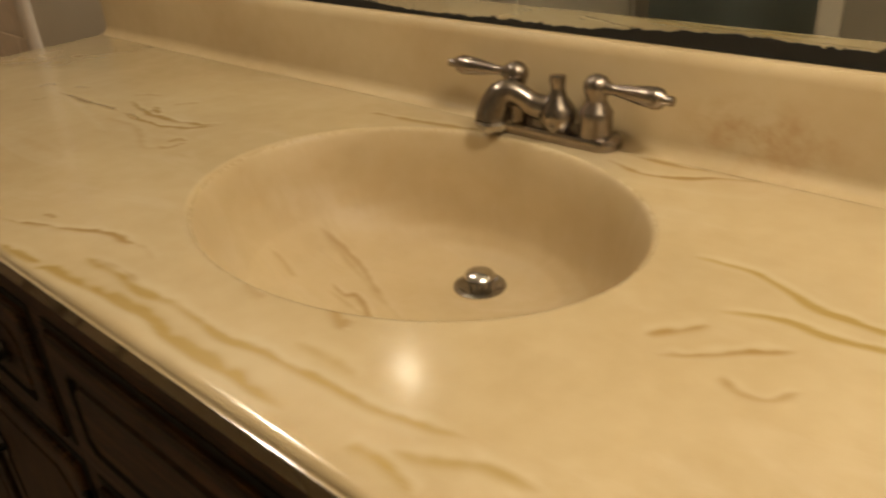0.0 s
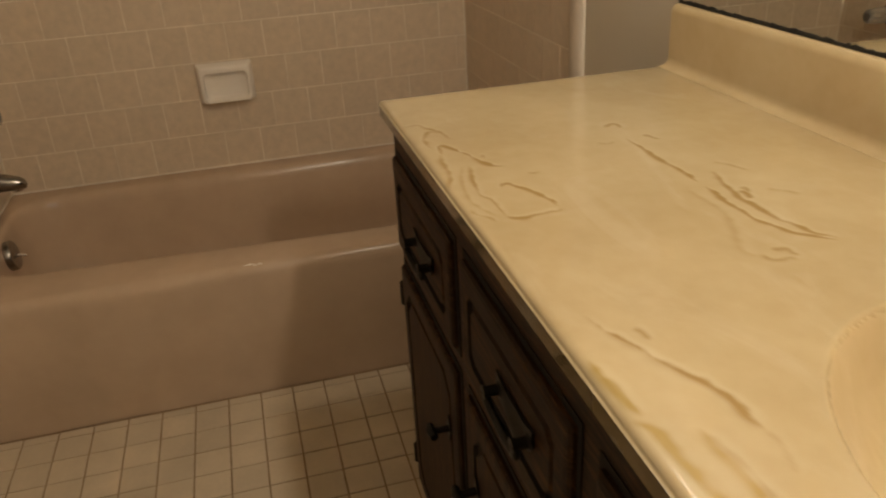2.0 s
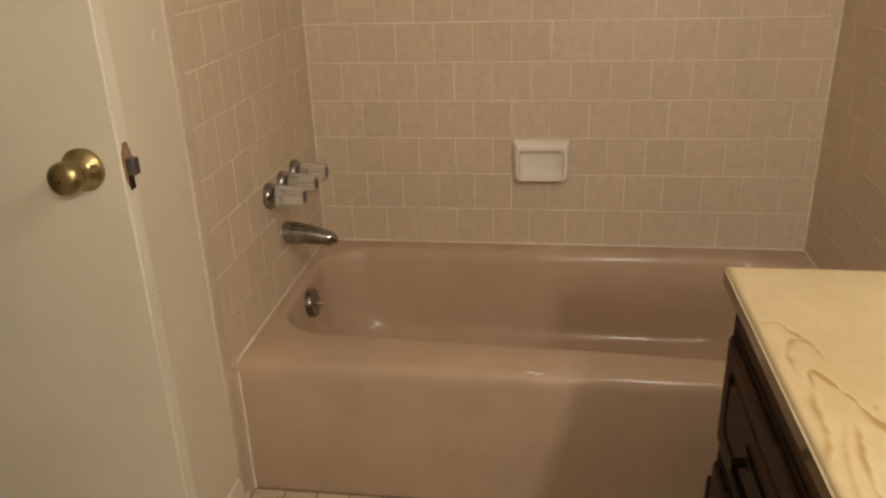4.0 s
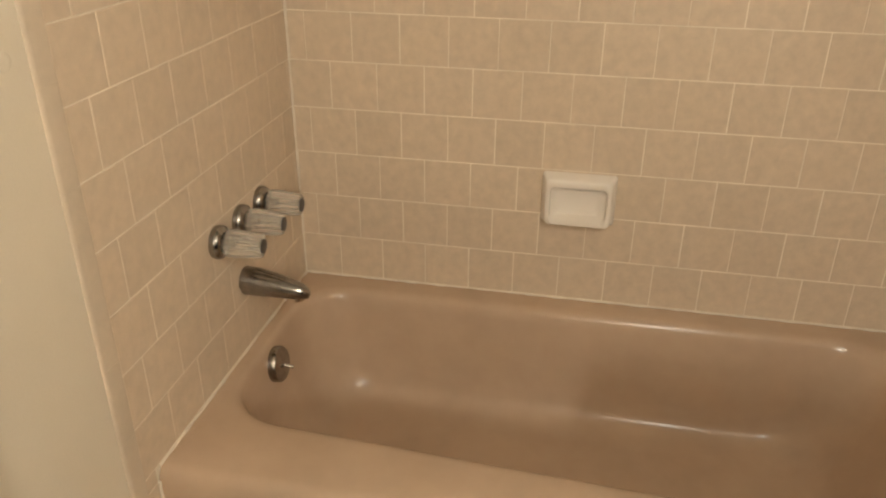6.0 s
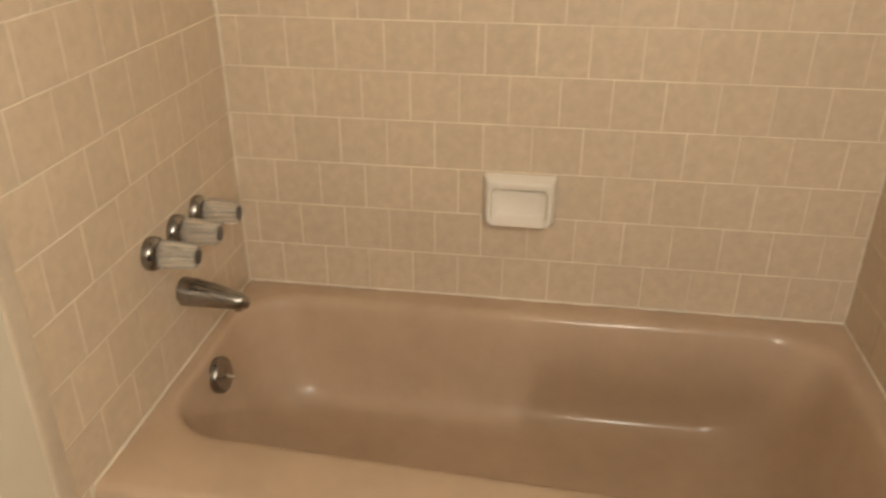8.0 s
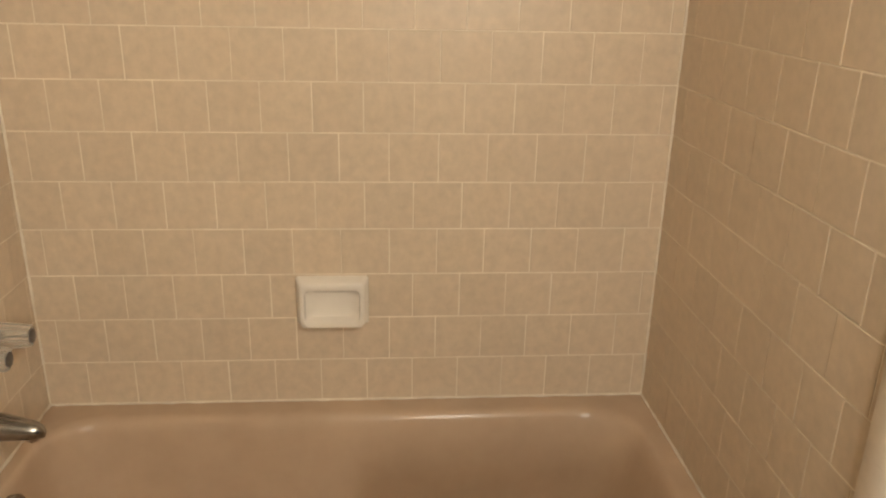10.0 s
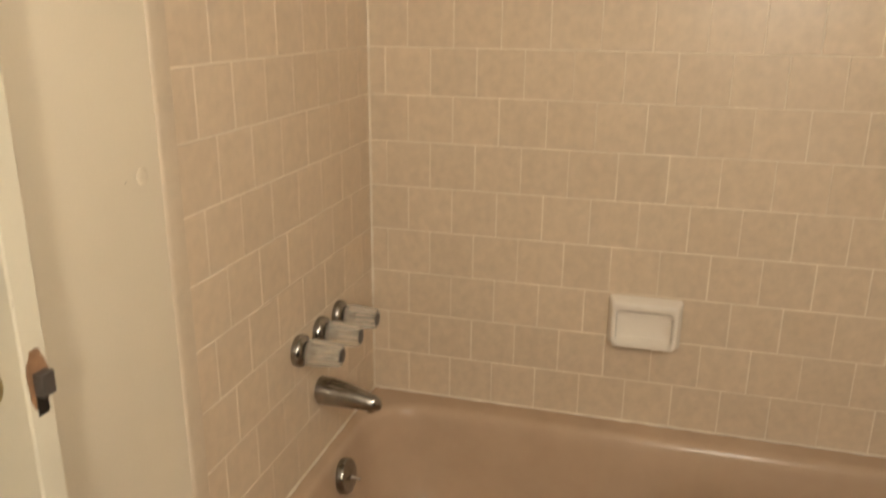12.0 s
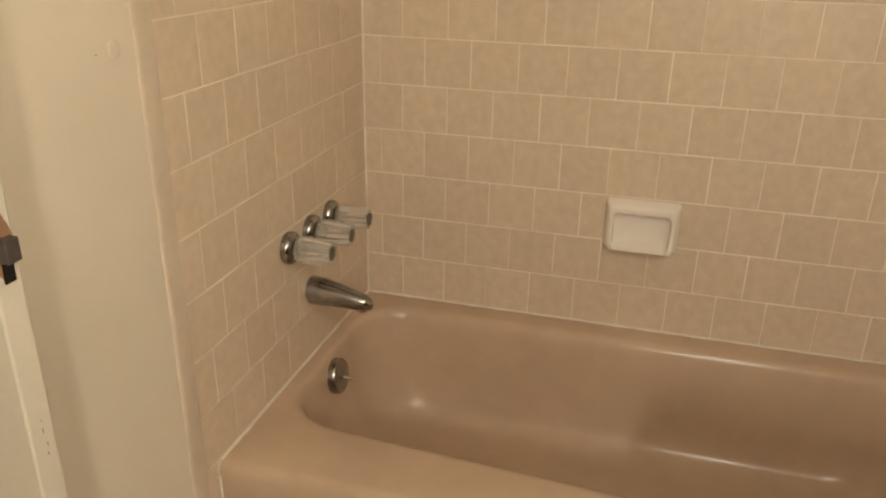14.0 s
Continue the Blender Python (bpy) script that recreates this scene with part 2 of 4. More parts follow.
VEINS_F = (
    (((2.61, 1.296), (2.65, 1.300), (2.687, 1.287), (2.72, 1.276), (2.80, 1.272)), 0.012, 0.9, 1), (((2.655, 1.236), (2.70, 1.251), (2.73, 1.249), (2.80, 1.262)), 0.011, 0.8, 1),
    (((2.63, 1.182), (2.643, 1.196), (2.66, 1.216)), 0.014, 0.6, 0), (((2.645, 1.166), (2.675, 1.186), (2.69, 1.202), (2.715, 1.220)), 0.011, 0.7, 0), (((2.69, 1.168), (2.705, 1.160), (2.72, 1.165), (2.73, 1.184)), 0.011, 0.5, 0))
VEINS_G = (
    (((2.45, 1.432), (2.49, 1.420), (2.52, 1.424), (2.562, 1.446), (2.60, 1.462)), 0.012, 0.8, 0), (((2.45, 1.456), (2.50, 1.455), (2.56, 1.458), (2.60, 1.464)), 0.008, 0.6, 0), (((2.13, 1.410), (2.20, 1.418), (2.30, 1.434)), 0.011, 0.6, 0),
    (((2.24, 1.222), (2.30, 1.218), (2.36, 1.214)), 0.010, 0.25, 0), (((2.16, 1.29), (2.22, 1.275), (2.29, 1.255), (2.34, 1.235)), 0.010, 0.25, 0))


def marble(name, veined=True, dull=False):
    m, nt, b = nodes(name)
    pos = coords(nt)
    big, small = noise_of(nt, pos, 4.5, 4), noise_of(nt, pos, 40, 5)
    c = mixc(nt, ramp(nt, big, ((0.35, (0, 0, 0)), (0.7, (1, 1, 1)))), (0.455, 0.345, 0.185), (0.54, 0.43, 0.25))
    c = mixc(nt, 0.12, c, ramp(nt, small, ((0.35, (0.40, 0.29, 0.15)), (0.65, (0.58, 0.47, 0.31)))))
    if veined:
        cloud = noise_of(nt, coords(nt, (1.2, 3.2, 1), (0, 0, 0.12)), 3.3, 5, 0.62, 1.5)
        c = mixc(nt, ramp(nt, cloud, ((0.56, (0, 0, 0)), (0.74, (0.28, 0.28, 0.28)))), c, (0.60, 0.50, 0.35))
        at = nt.nodes.new("ShaderNodeAttribute")
        at.attribute_name = "veins"
        sep = nt.nodes.new("ShaderNodeSeparateColor")
        nt.links.new(at.outputs["Color"], sep.inputs[0])
        c = mixc(nt, calc(nt, "MULTIPLY", sep.outputs[2], 0.32), c, (0.67, 0.59, 0.43))
        c = mixc(nt, calc(nt, "MULTIPLY", sep.outputs[1], 1.0), c, (0.33, 0.22, 0.045))
        c = mixc(nt, calc(nt, "MULTIPLY", sep.outputs[0], 1.0), c, (0.285, 0.170, 0.040))
    stain = add(nt, "ShaderNodeMapping")
    stain.vector_type = "TEXTURE"
    stain.inputs["Location"].default_value, stain.inputs["Scale"].default_value = (2.585, 1.48, 0.935), (0.10, 0.10, 0.045)
    nt.links.new(pos, stain.inputs[0])
    ln = nt.nodes.new("ShaderNodeVectorMath")
    ln.operation = "LENGTH"
    nt.links.new(stain.outputs[0], ln.inputs[0])
    k = calc(nt, "MAXIMUM", calc(nt, "SUBTRACT", 1.0, ln.outputs["Value"]), 0.0)
    k = calc(nt, "MULTIPLY", k, ramp(nt, noise_of(nt, pos, 28, 5, 0.65), ((0.4, (0, 0, 0)), (0.65, (1, 1, 1)))))
    c = mixc(nt, calc(nt, "MULTIPLY", k, 0.9), c, (0.33, 0.17, 0.05))
    nt.links.new(c, b.inputs["Base Color"])
    nt.links.new(calc(nt, "MULTIPLY_ADD", big, 0.12, 0.14), b.inputs["Roughness"])
    b.inputs["Coat Weight"].default_value, b.inputs["Coat Roughness"].default_value = 0.9, 0.13
    if dull:
        nt.links.new(calc(nt, "MULTIPLY_ADD", big, 0.2, 0.42), b.inputs["Roughness"])
        b.inputs["Coat Weight"].default_value = 0.0
    bump(nt, b, small, 0.03, 0.0004)
    return m


M_MARBLE, M_SPLASH = marble("veined_cultured_marble"), marble("plain_cultured_marble", False, True)
M_BOWL = marble("soap_dulled_marble", True, True)


# ---- mesh helpers ----
def part(name, bm, material, parent=None, label="", smooth=True, bevel=0.0):
    me = bpy.data.meshes.new(name)
    bmesh.ops.recalc_face_normals(bm, faces=bm.faces)
    bm.to_mesh(me)
    bm.free()
    for m in (material if isinstance(material, (list, tuple)) else [material]):
        me.materials.append(m)
    if smooth:
        me.polygons.foreach_set("use_smooth", [True] * len(me.polygons))
        me.set_sharp_from_angle(angle=radians(38))
    ob = new(name, me)
    if parent:
        ob.parent = parent
    if label:
        tagged(ob, label)
    if bevel:
        b = ob.modifiers.new("bevel", "BEVEL")
        b.width, b.segments, b.limit_method = bevel, 3, "ANGLE"
    return ob


def thing(name, label, category, group=""):
    return tagged(new(name), label, category, group)


def box(bm, x0, x1, y0, y1, z0, z1):
    v = [bm.verts.new((x, y, z)) for x in (x0, x1) for y in (y0, y1) for z in (z0, z1)]
    for f in ((0, 1, 3, 2), (4, 6, 7, 5), (0, 4, 5, 1), (2, 3, 7, 6), (0, 2, 6, 4), (1, 5, 7, 3)):
        bm.faces.new([v[i] for i in f])
    return bm


def boxes(*rows):
    bm = bmesh.new()
    for r in rows:
        box(bm, *r)
    return bm


def loft(rings, cap0=True, cap1=True, bm=None):
    """Skins a row of closed rings of equally many points."""
    bm = bm or bmesh.new()
    vs = [[bm.verts.new(p) for p in ring] for ring in rings]
    n = len(vs[0])
    for a, b2 in zip(vs, vs[1:]):
        for i in range(n):
            bm.faces.new((a[i], a[(i + 1) % n], b2[(i + 1) % n], b2[i]))
    if cap0:
        bm.faces.new(vs[0][::-1])
    if cap1:
        bm.faces.new(vs[-1])
    return bm


def turned(profile, axis, at, n=28, flute=0.0, squash=1.0, bm=None, cap0=True, cap1=True):
    """A turned body: profile of (distance along axis, radius)."""
    axis = Vector(axis).normalized()
    q = axis.to_track_quat("Z", "Y").to_matrix()
    rings = []
    for d, r in profile:
        ring = []
        for i in range(n):
            a = 2 * math.pi * i / n
            rr = r * (1 - flute * (i % 2))
            ring.append(Vector(at) + q @ Vector((rr * math.cos(a), rr * math.sin(a) * squash, d)))
        rings.append(ring)
    return loft(rings, cap0, cap1, bm)


def smooth(knots, steps):
    """A smooth run of values through the knots."""
    out = []
    for i in range(len(knots) - 1):
        a, b2, c, d = (knots[max(0, min(len(knots) - 1, i + k))] for k in (-1, 0, 1, 2))
        for j in range(steps):
            u = j / steps
            out.append(tuple(q + 0.5 * u * (r - p + u * (2 * p - 5 * q + 4 * r - w + u * (3 * (q - r) + w - p))) for p, q, r, w in zip(a, b2, c, d)))
    return out + [tuple(knots[-1])]


def tube(points, radii, n=20, bm=None, flat=1.0):
    """A bent round bar through points."""
    pts = [Vector(p) for p in points]
    rings, side = [], None
    for i, p in enumerate(pts):
        d = (pts[min(i + 1, len(pts) - 1)] - pts[max(i - 1, 0)]).normalized()
        side = d.cross(Vector((1, 0, 0)) if abs(d.x) < 0.9 else Vector((0, 1, 0))).normalized() if side is None else (side - d * side.dot(d)).normalized()
        up = side.cross(d).normalized()
        rings.append([p + (side * math.cos(2 * math.pi * k / n) * flat + up * math.sin(2 * math.pi * k / n)) * radii[i] for k in range(n)])
    return loft(rings, bm=bm)


def rounded(x0, x1, y0, y1, r, z, side=10, corner=8):
    """A rounded rectangle of fixed point count."""
    pts = []
    r = max(r, 1e-4)
    cs = ((x1 - r, y0 + r, -90), (x1 - r, y1 - r, 0), (x0 + r, y1 - r, 90), (x0 + r, y0 + r, 180))
    for k, (cx, cy, a0) in enumerate(cs):
        arc = [(cx + r * math.cos(radians(a0 + 90 * i / corner)), cy + r * math.sin(radians(a0 + 90 * i / corner))) for i in range(corner + 1)]
        nx, ny, na = cs[(k + 1) % 4]
        start = (nx + r * math.cos(radians(na)), ny + r * math.sin(radians(na)))
        pts += arc
        for i in range(1, side):
            f = i / side
            pts.append((arc[-1][0] * (1 - f) + start[0] * f, arc[-1][1] * (1 - f) + start[1] * f))
    return [(px, py, z) for px, py in pts]


# ---- the shell of the room ----
W, P, Z0 = 1.5, 0.1139, 0.377          # alcove width, wall tile pitch, top of the tub
XD, YD, XE, H = 1.195, -0.66, 3.16, 2.42   # end of the tub's partition, doorway wall, far wall, ceiling
struct = []


def wall(name, label, bm, material):
    return tagged(part(name, bm, material, smooth=False), label, "wall", kind="structure")


wall_back = wall("wall_west", "tiled alcove wall behind the bathtub", boxes((-0.12, -0.0012, -0.12, W + 0.12, 0, H)), M_GROUT)
wall_tap = wall("wall_south", "tiled wall with the bath taps, white painted past the trim", boxes((-0.0012, 0.858, -0.12, -0.0012, 0, 1.99)), M_GROUT)
wall("wall_south_upper", "painted wall above the tiles", boxes((-0.003, 0.858, -0.12, 0.0, 1.99, H)), M_PAINT)
wall("wall_south_painted", "cream painted wall between bathtub and door", boxes((0.858, XD, -0.12, 0.0, 0, H), (XD - 0.12, XD, YD, -0.12, 0, H)), M_PAINT)
wall_right = wall("wall_north", "tiled end wall of the bathtub", boxes((-0.0012, 0.94, W + 0.0012, W + 0.12, 0, 1.99)), M_GROUT)
wall("wall_north_painted", "grey beige painted wall beside and above the vanity", boxes((0.94, XE, W, W + 0.12, 0, H), (-0.003, 0.94, W, W + 0.12, 1.99, H)), M_GREY)
wall("wall_east", "unseen tan wall at the end of the vanity, darkened to cut bounced light", boxes((XE, XE + 0.12, YD - 0.12, W + 0.12, 0, H)), M_LOWBOUNCE)
DX0, DX1 = 1.262, 1.965
wall("wall_doorway", "tan wall around the open doorway, darkened to cut bounced light", boxes((XD - 0.12, DX0, YD - 0.12, YD, 0, H), (DX1, XE, YD - 0.12, YD, 0, H), (DX0, DX1, YD - 0.12, YD, 2.05, H)), M_LOWBOUNCE)
wall("wall_hall", "dim teal grey walls of the room past the doorway", boxes((0.2, XE, -2.62, -2.5, 0, H), (0.1, 0.2, -2.62, YD, 0, H), (XE, XE + 0.1, -2.62, YD - 0.12, 0, H), (0.2, XD - 0.12, YD - 0.12, YD, 0, H)), M_TEAL)
tagged(part("ceiling", boxes((-0.12, XE + 0.12, -2.62, W + 0.12, H, H + 0.1)), M_CEIL, smooth=False), "flat unseen ceiling, darkened to cut bounced light", "ceiling", kind="structure")
floor = tagged(part("floor", boxes((-0.12, XE + 0.12, -2.62, W + 0.12, -0.1, -0.002)), M_FGROUT, smooth=False), "cream mosaic tile floor with brown grout", "floor", kind="structure")
tagged(part("door_casing", boxes((DX1, DX1 + 0.075, YD, YD + 0.016, 0, 2.125), (DX0 - 0.06, DX1, YD, YD + 0.016, 2.05, 2.125), (DX1 - 0.012, DX1, YD - 0.12, YD, 0, 2.05)), M_BASE, bevel=0.004), "white painted door casing around the doorway", "trim", kind="structure")
bm = loft([[(x, 0.0005 + y, z) for y, z in ((0, 0), (0.012, 0), (0.012, 0.085), (0.007, 0.1), (0, 0.104))] for x in (0.866, XD - 0.004)])
tagged(part("baseboard", bm, M_BASE, bevel=0.0015), "white painted baseboard with dirt", "trim", kind="structure")


# ---- bathtub ----
def bathtub():
    tub = thing("bathtub", "pinkish tan enamel bathtub built into the tiled alcove", "bathtub")

    def ring(x0, x1, y0, y1, r, z, lean=0.0):
        out = []
        for x, y, zz in rounded(x0, x1, y0, y1, r, z):
            f = max(0.0, (x - x0) / (x1 - x0) - 0.4) / 0.6
            out.append((x + lean * f * (y - 0.85), y, zz))
        return out
    e = 0.001
    rings = [ring(e, 0.774, e, W - e, 0.0, 0.0), ring(e, 0.774, e, W - e, 0.0, 0.06), ring(e, 0.775, e, W - e, 0.0, 0.075), ring(e, 0.777, e, W - e, 0.0, 0.335)]
    rings += [ring(e, x1, e, W - e, 0.0, z) for x1, z in ((0.7755, 0.350), (0.771, 0.361), (0.763, 0.3695), (0.752, 0.3735))]
    rings += [ring(*v, 0.055) for v in (
        (0.048, 0.668, 0.026, 1.462, 0.13, 0.3735), (0.058, 0.655, 0.031, 1.452, 0.13, 0.3715), (0.066, 0.645, 0.036, 1.445, 0.13, 0.366),
        (0.072, 0.638, 0.039, 1.438, 0.13, 0.356), (0.077, 0.631, 0.042, 1.428, 0.13, 0.335), (0.086, 0.615, 0.052, 1.395, 0.13, 0.25),
        (0.094, 0.60, 0.07, 1.35, 0.13, 0.16), (0.102, 0.588, 0.097, 1.325, 0.13, 0.122), (0.116, 0.572, 0.115, 1.30, 0.125, 0.098),
        (0.145, 0.545, 0.15, 1.26, 0.11, 0.084), (0.20, 0.49, 0.22, 1.18, 0.09, 0.078), (0.32, 0.37, 0.5, 0.8, 0.02, 0.074))]
    body = part("basin", loft(rings, True, True), M_TUB, tub)
    cap = turned(((-0.014, 0.0425), (0.004, 0.0425), (0.008, 0.0395), (0.0105, 0.026), (0.0115, 0.008)), (0, 1, 0.16), (0.340, 0.055, 0.314), 32)
    part("overflow_plate", cap, M_TARN, tub, "tarnished chrome overflow plate")
    part("overflow_lever", tube(((0.340, 0.061, 0.314), (0.338, 0.074, 0.311), (0.336, 0.088, 0.307)), (0.0045, 0.0035, 0.0042), 12), M_CHROME, tub, "small chrome trip lever")
    part("drain_ring", turned(((0, 0.03), (0.003, 0.029), (0.004, 0.022), (0.002, 0.018)), (0, 0, 1), (0.345, 0.26, 0.0775), 28), M_CHROME, tub, "chrome bath drain")
    chips = bmesh.new()
    rng = random.Random(3)
    for cx, cy, w, l in ((0.7605, 0.700, 0.0022, 0.009), (0.7625, 0.722, 0.0016, 0.006), (0.7640, 0.712, 0.0020, 0.004), (0.7610, 0.688, 0.0012, 0.0035)):
        k = (0.3695 - 0.3735) / (0.763 - 0.752)
        out = [(w * math.cos(a) * rng.uniform(0.6, 1.3), l * math.sin(a) * rng.uniform(0.6, 1.3)) for a in [2 * math.pi * i / 12 for i in range(12)]]
        loft([[(cx + u, cy + v, 0.3735 + k * (cx + u - 0.752) + d) for u, v in out] for d in (-0.0004, 0.0006)], bm=chips)
    part("enamel_chip", chips, M_DISH, tub, "pale chipped enamel on the rim")
    return tub


bathtub()


def bead(name, p0, p1, r, seed, n=26, wob=0.5):
    """An uneven bead of caulk."""
    rng = random.Random(seed)
    p0, p1 = Vector(p0), Vector(p1)
    pts = [p0.lerp(p1, i / n) for i in range(n + 1)]
    rad = [r * (1 + wob * (rng.random() - 0.5)) for _ in pts]
    return tagged(part(name, tube(pts, rad, 8), M_CAULK), "uneven white caulk bead", "caulk", kind="structure")


bead("caulk", (0.0015, 0.0, 0.376), (0.0015, W, 0.376), 0.0025, 1, 90, 1.1)
bead("caulk", (0.0, 0.0015, 0.376), (0.765, 0.0015, 0.374), 0.0027, 2, 50, 1.0)
bead("caulk", (0.0, W - 0.0015, 0.376), (0.765, W - 0.0015, 0.374), 0.0027, 3, 50, 1.0)
bead("caulk", (0.0015, 0.0015, 0.40), (0.0015, 0.0015, 1.97), 0.0030, 4, 90, 0.9)
bead("caulk", (0.0015, W - 0.0015, 0.40), (0.0015, W - 0.0015, 1.97), 0.0030, 5, 90, 0.9)
bead("caulk", (0.7775, 0.0015, 0.0), (0.7775, 0.0015, 0.345), 0.0032, 6, 20)


# ---- soap dish ----
def soap_dish():
    ob = thing("soap_dish", "white ceramic soap dish set in the tiled wall", "soap dish")
    cy, cz = 0.704, 0.653
    rings = []
    for hw, hh, r, x, drop in ((0.087, 0.062, 0.008, 0.0005, 0), (0.087, 0.062, 0.008, 0.006, 0), (0.084, 0.059, 0.009, 0.011, 0), (0.079, 0.054, 0.010, 0.027, 0), (0.076, 0.051, 0.012, 0.0310, 0.001),
                               (0.070, 0.046, 0.014, 0.0325, 0.005), (0.067, 0.0425, 0.014, 0.030, 0.0085), (0.064, 0.0385, 0.014, 0.016, 0.010), (0.053, 0.031, 0.014, 0.0075, 0.010), (0.035, 0.016, 0.01, 0.006, 0.010)):
        ring = []
        for y, z, _ in rounded(cy - hw, cy + hw, cz - drop - hh, cz - drop + hh, r, 0, 8, 6):
            low = max(0.0, (cz - z) / 0.062)
            f = max(0.0, min(1.0, (x - 0.012) / 0.012))
            y = cy + (y - cy) * (1 - 0.10 * f * low ** 3)
            ring.append((x + 0.020 * low ** 2 * f, y, z - 0.004 * f * low ** 2))
        rings.append(ring)
    part("dish", loft(rings), M_DISH, ob)
    return ob


soap_dish()


# ---- bath taps ----
def bath_tap(x, z):
    ob = thing("bath_tap", "chrome and clouded acrylic bath tap on the tiled wall", "tap", "row of three bath taps")
    ob.location = (x, 0, z)
    part("escutcheon", turned(((0, 0.034), (0.008, 0.0355), (0.015, 0.0335), (0.021, 0.027), (0.026, 0.015)), (0, 1, 0), (0, 0, 0), 32), M_TARN, ob, "tarnished chrome escutcheon")
    part("stem", turned(((0.02, 0.011), (0.048, 0.011)), (0, 1, 0), (0, 0, 0), 16), M_CHROME, ob)
    part("handle", turned(((0.024, 0.021), (0.027, 0.0285), (0.045, 0.0290), (0.070, 0.0265), (0.092, 0.0245), (0.0985, 0.0235), (0.101, 0.0205)), (0, 1, 0), (0, 0, 0), 24, 0.2), M_ACRYL, ob, "fluted clouded acrylic handle")
    part("end_cap", turned(((0.100, 0.0150), (0.1025, 0.0150), (0.104, 0.010)), (0, 1, 0), (0, 0, 0), 20), M_LATCH, ob, "dark chrome end cap")
    return ob


tap = bath_tap(0.452, 0.681)
copy_thing(tap, pose(0.345, 0, 0.681))
copy_thing(tap, pose(0.240, 0, 0.681))


plug = part("wall_plug", turned(((-0.001, 0.0125), (0.0012, 0.0122), (0.0022, 0.010), (0.0018, 0.004)), (0, 1, 0), (0.902, 0.0, 1.146), 24), M_PAINT)
tagged(plug, "painted-over round plug on the cream wall beside the tile", "wall plug", kind="structure")


speck = part("paint_speck", turned(((-0.0004, 0.0014), (0.0005, 0.0012), (0.0007, 0.0006)), (0, 1, 0), (0.9382, 0.0, 1.1436), 10), M_CHIP)
tagged(speck, "small grey speck on the cream painted wall", "paint speck", kind="structure")


def bath_spout():
    ob = thing("bath_spout", "tarnished chrome bath spout on the tiled wall", "spout")
    x, z = 0.352, 0.538
    stops = ((0.0, 0.0305), (0.004, 0.0325), (0.03, 0.0315), (0.07, 0.0275), (0.10, 0.0235), (0.118, 0.0205), (0.130, 0.0185), (0.138, 0.0150), (0.1425, 0.0095), (0.144, 0.003))
    pts = [(x, y, z - 0.0325 + r + 0.0004) for y, r in stops]
    part("spout", tube(pts, [r for _, r in stops], 28), M_TARN, ob)
    part("outlet", turned(((-0.012, 0.0150), (0.002, 0.0150), (0.004, 0.0135), (0.004, 0.0105)), (0, 0.15, -1), (x, 0.126, z - 0.029), 20), M_CHROME, ob, "chrome spout outlet ring")
    return ob


bath_spout()


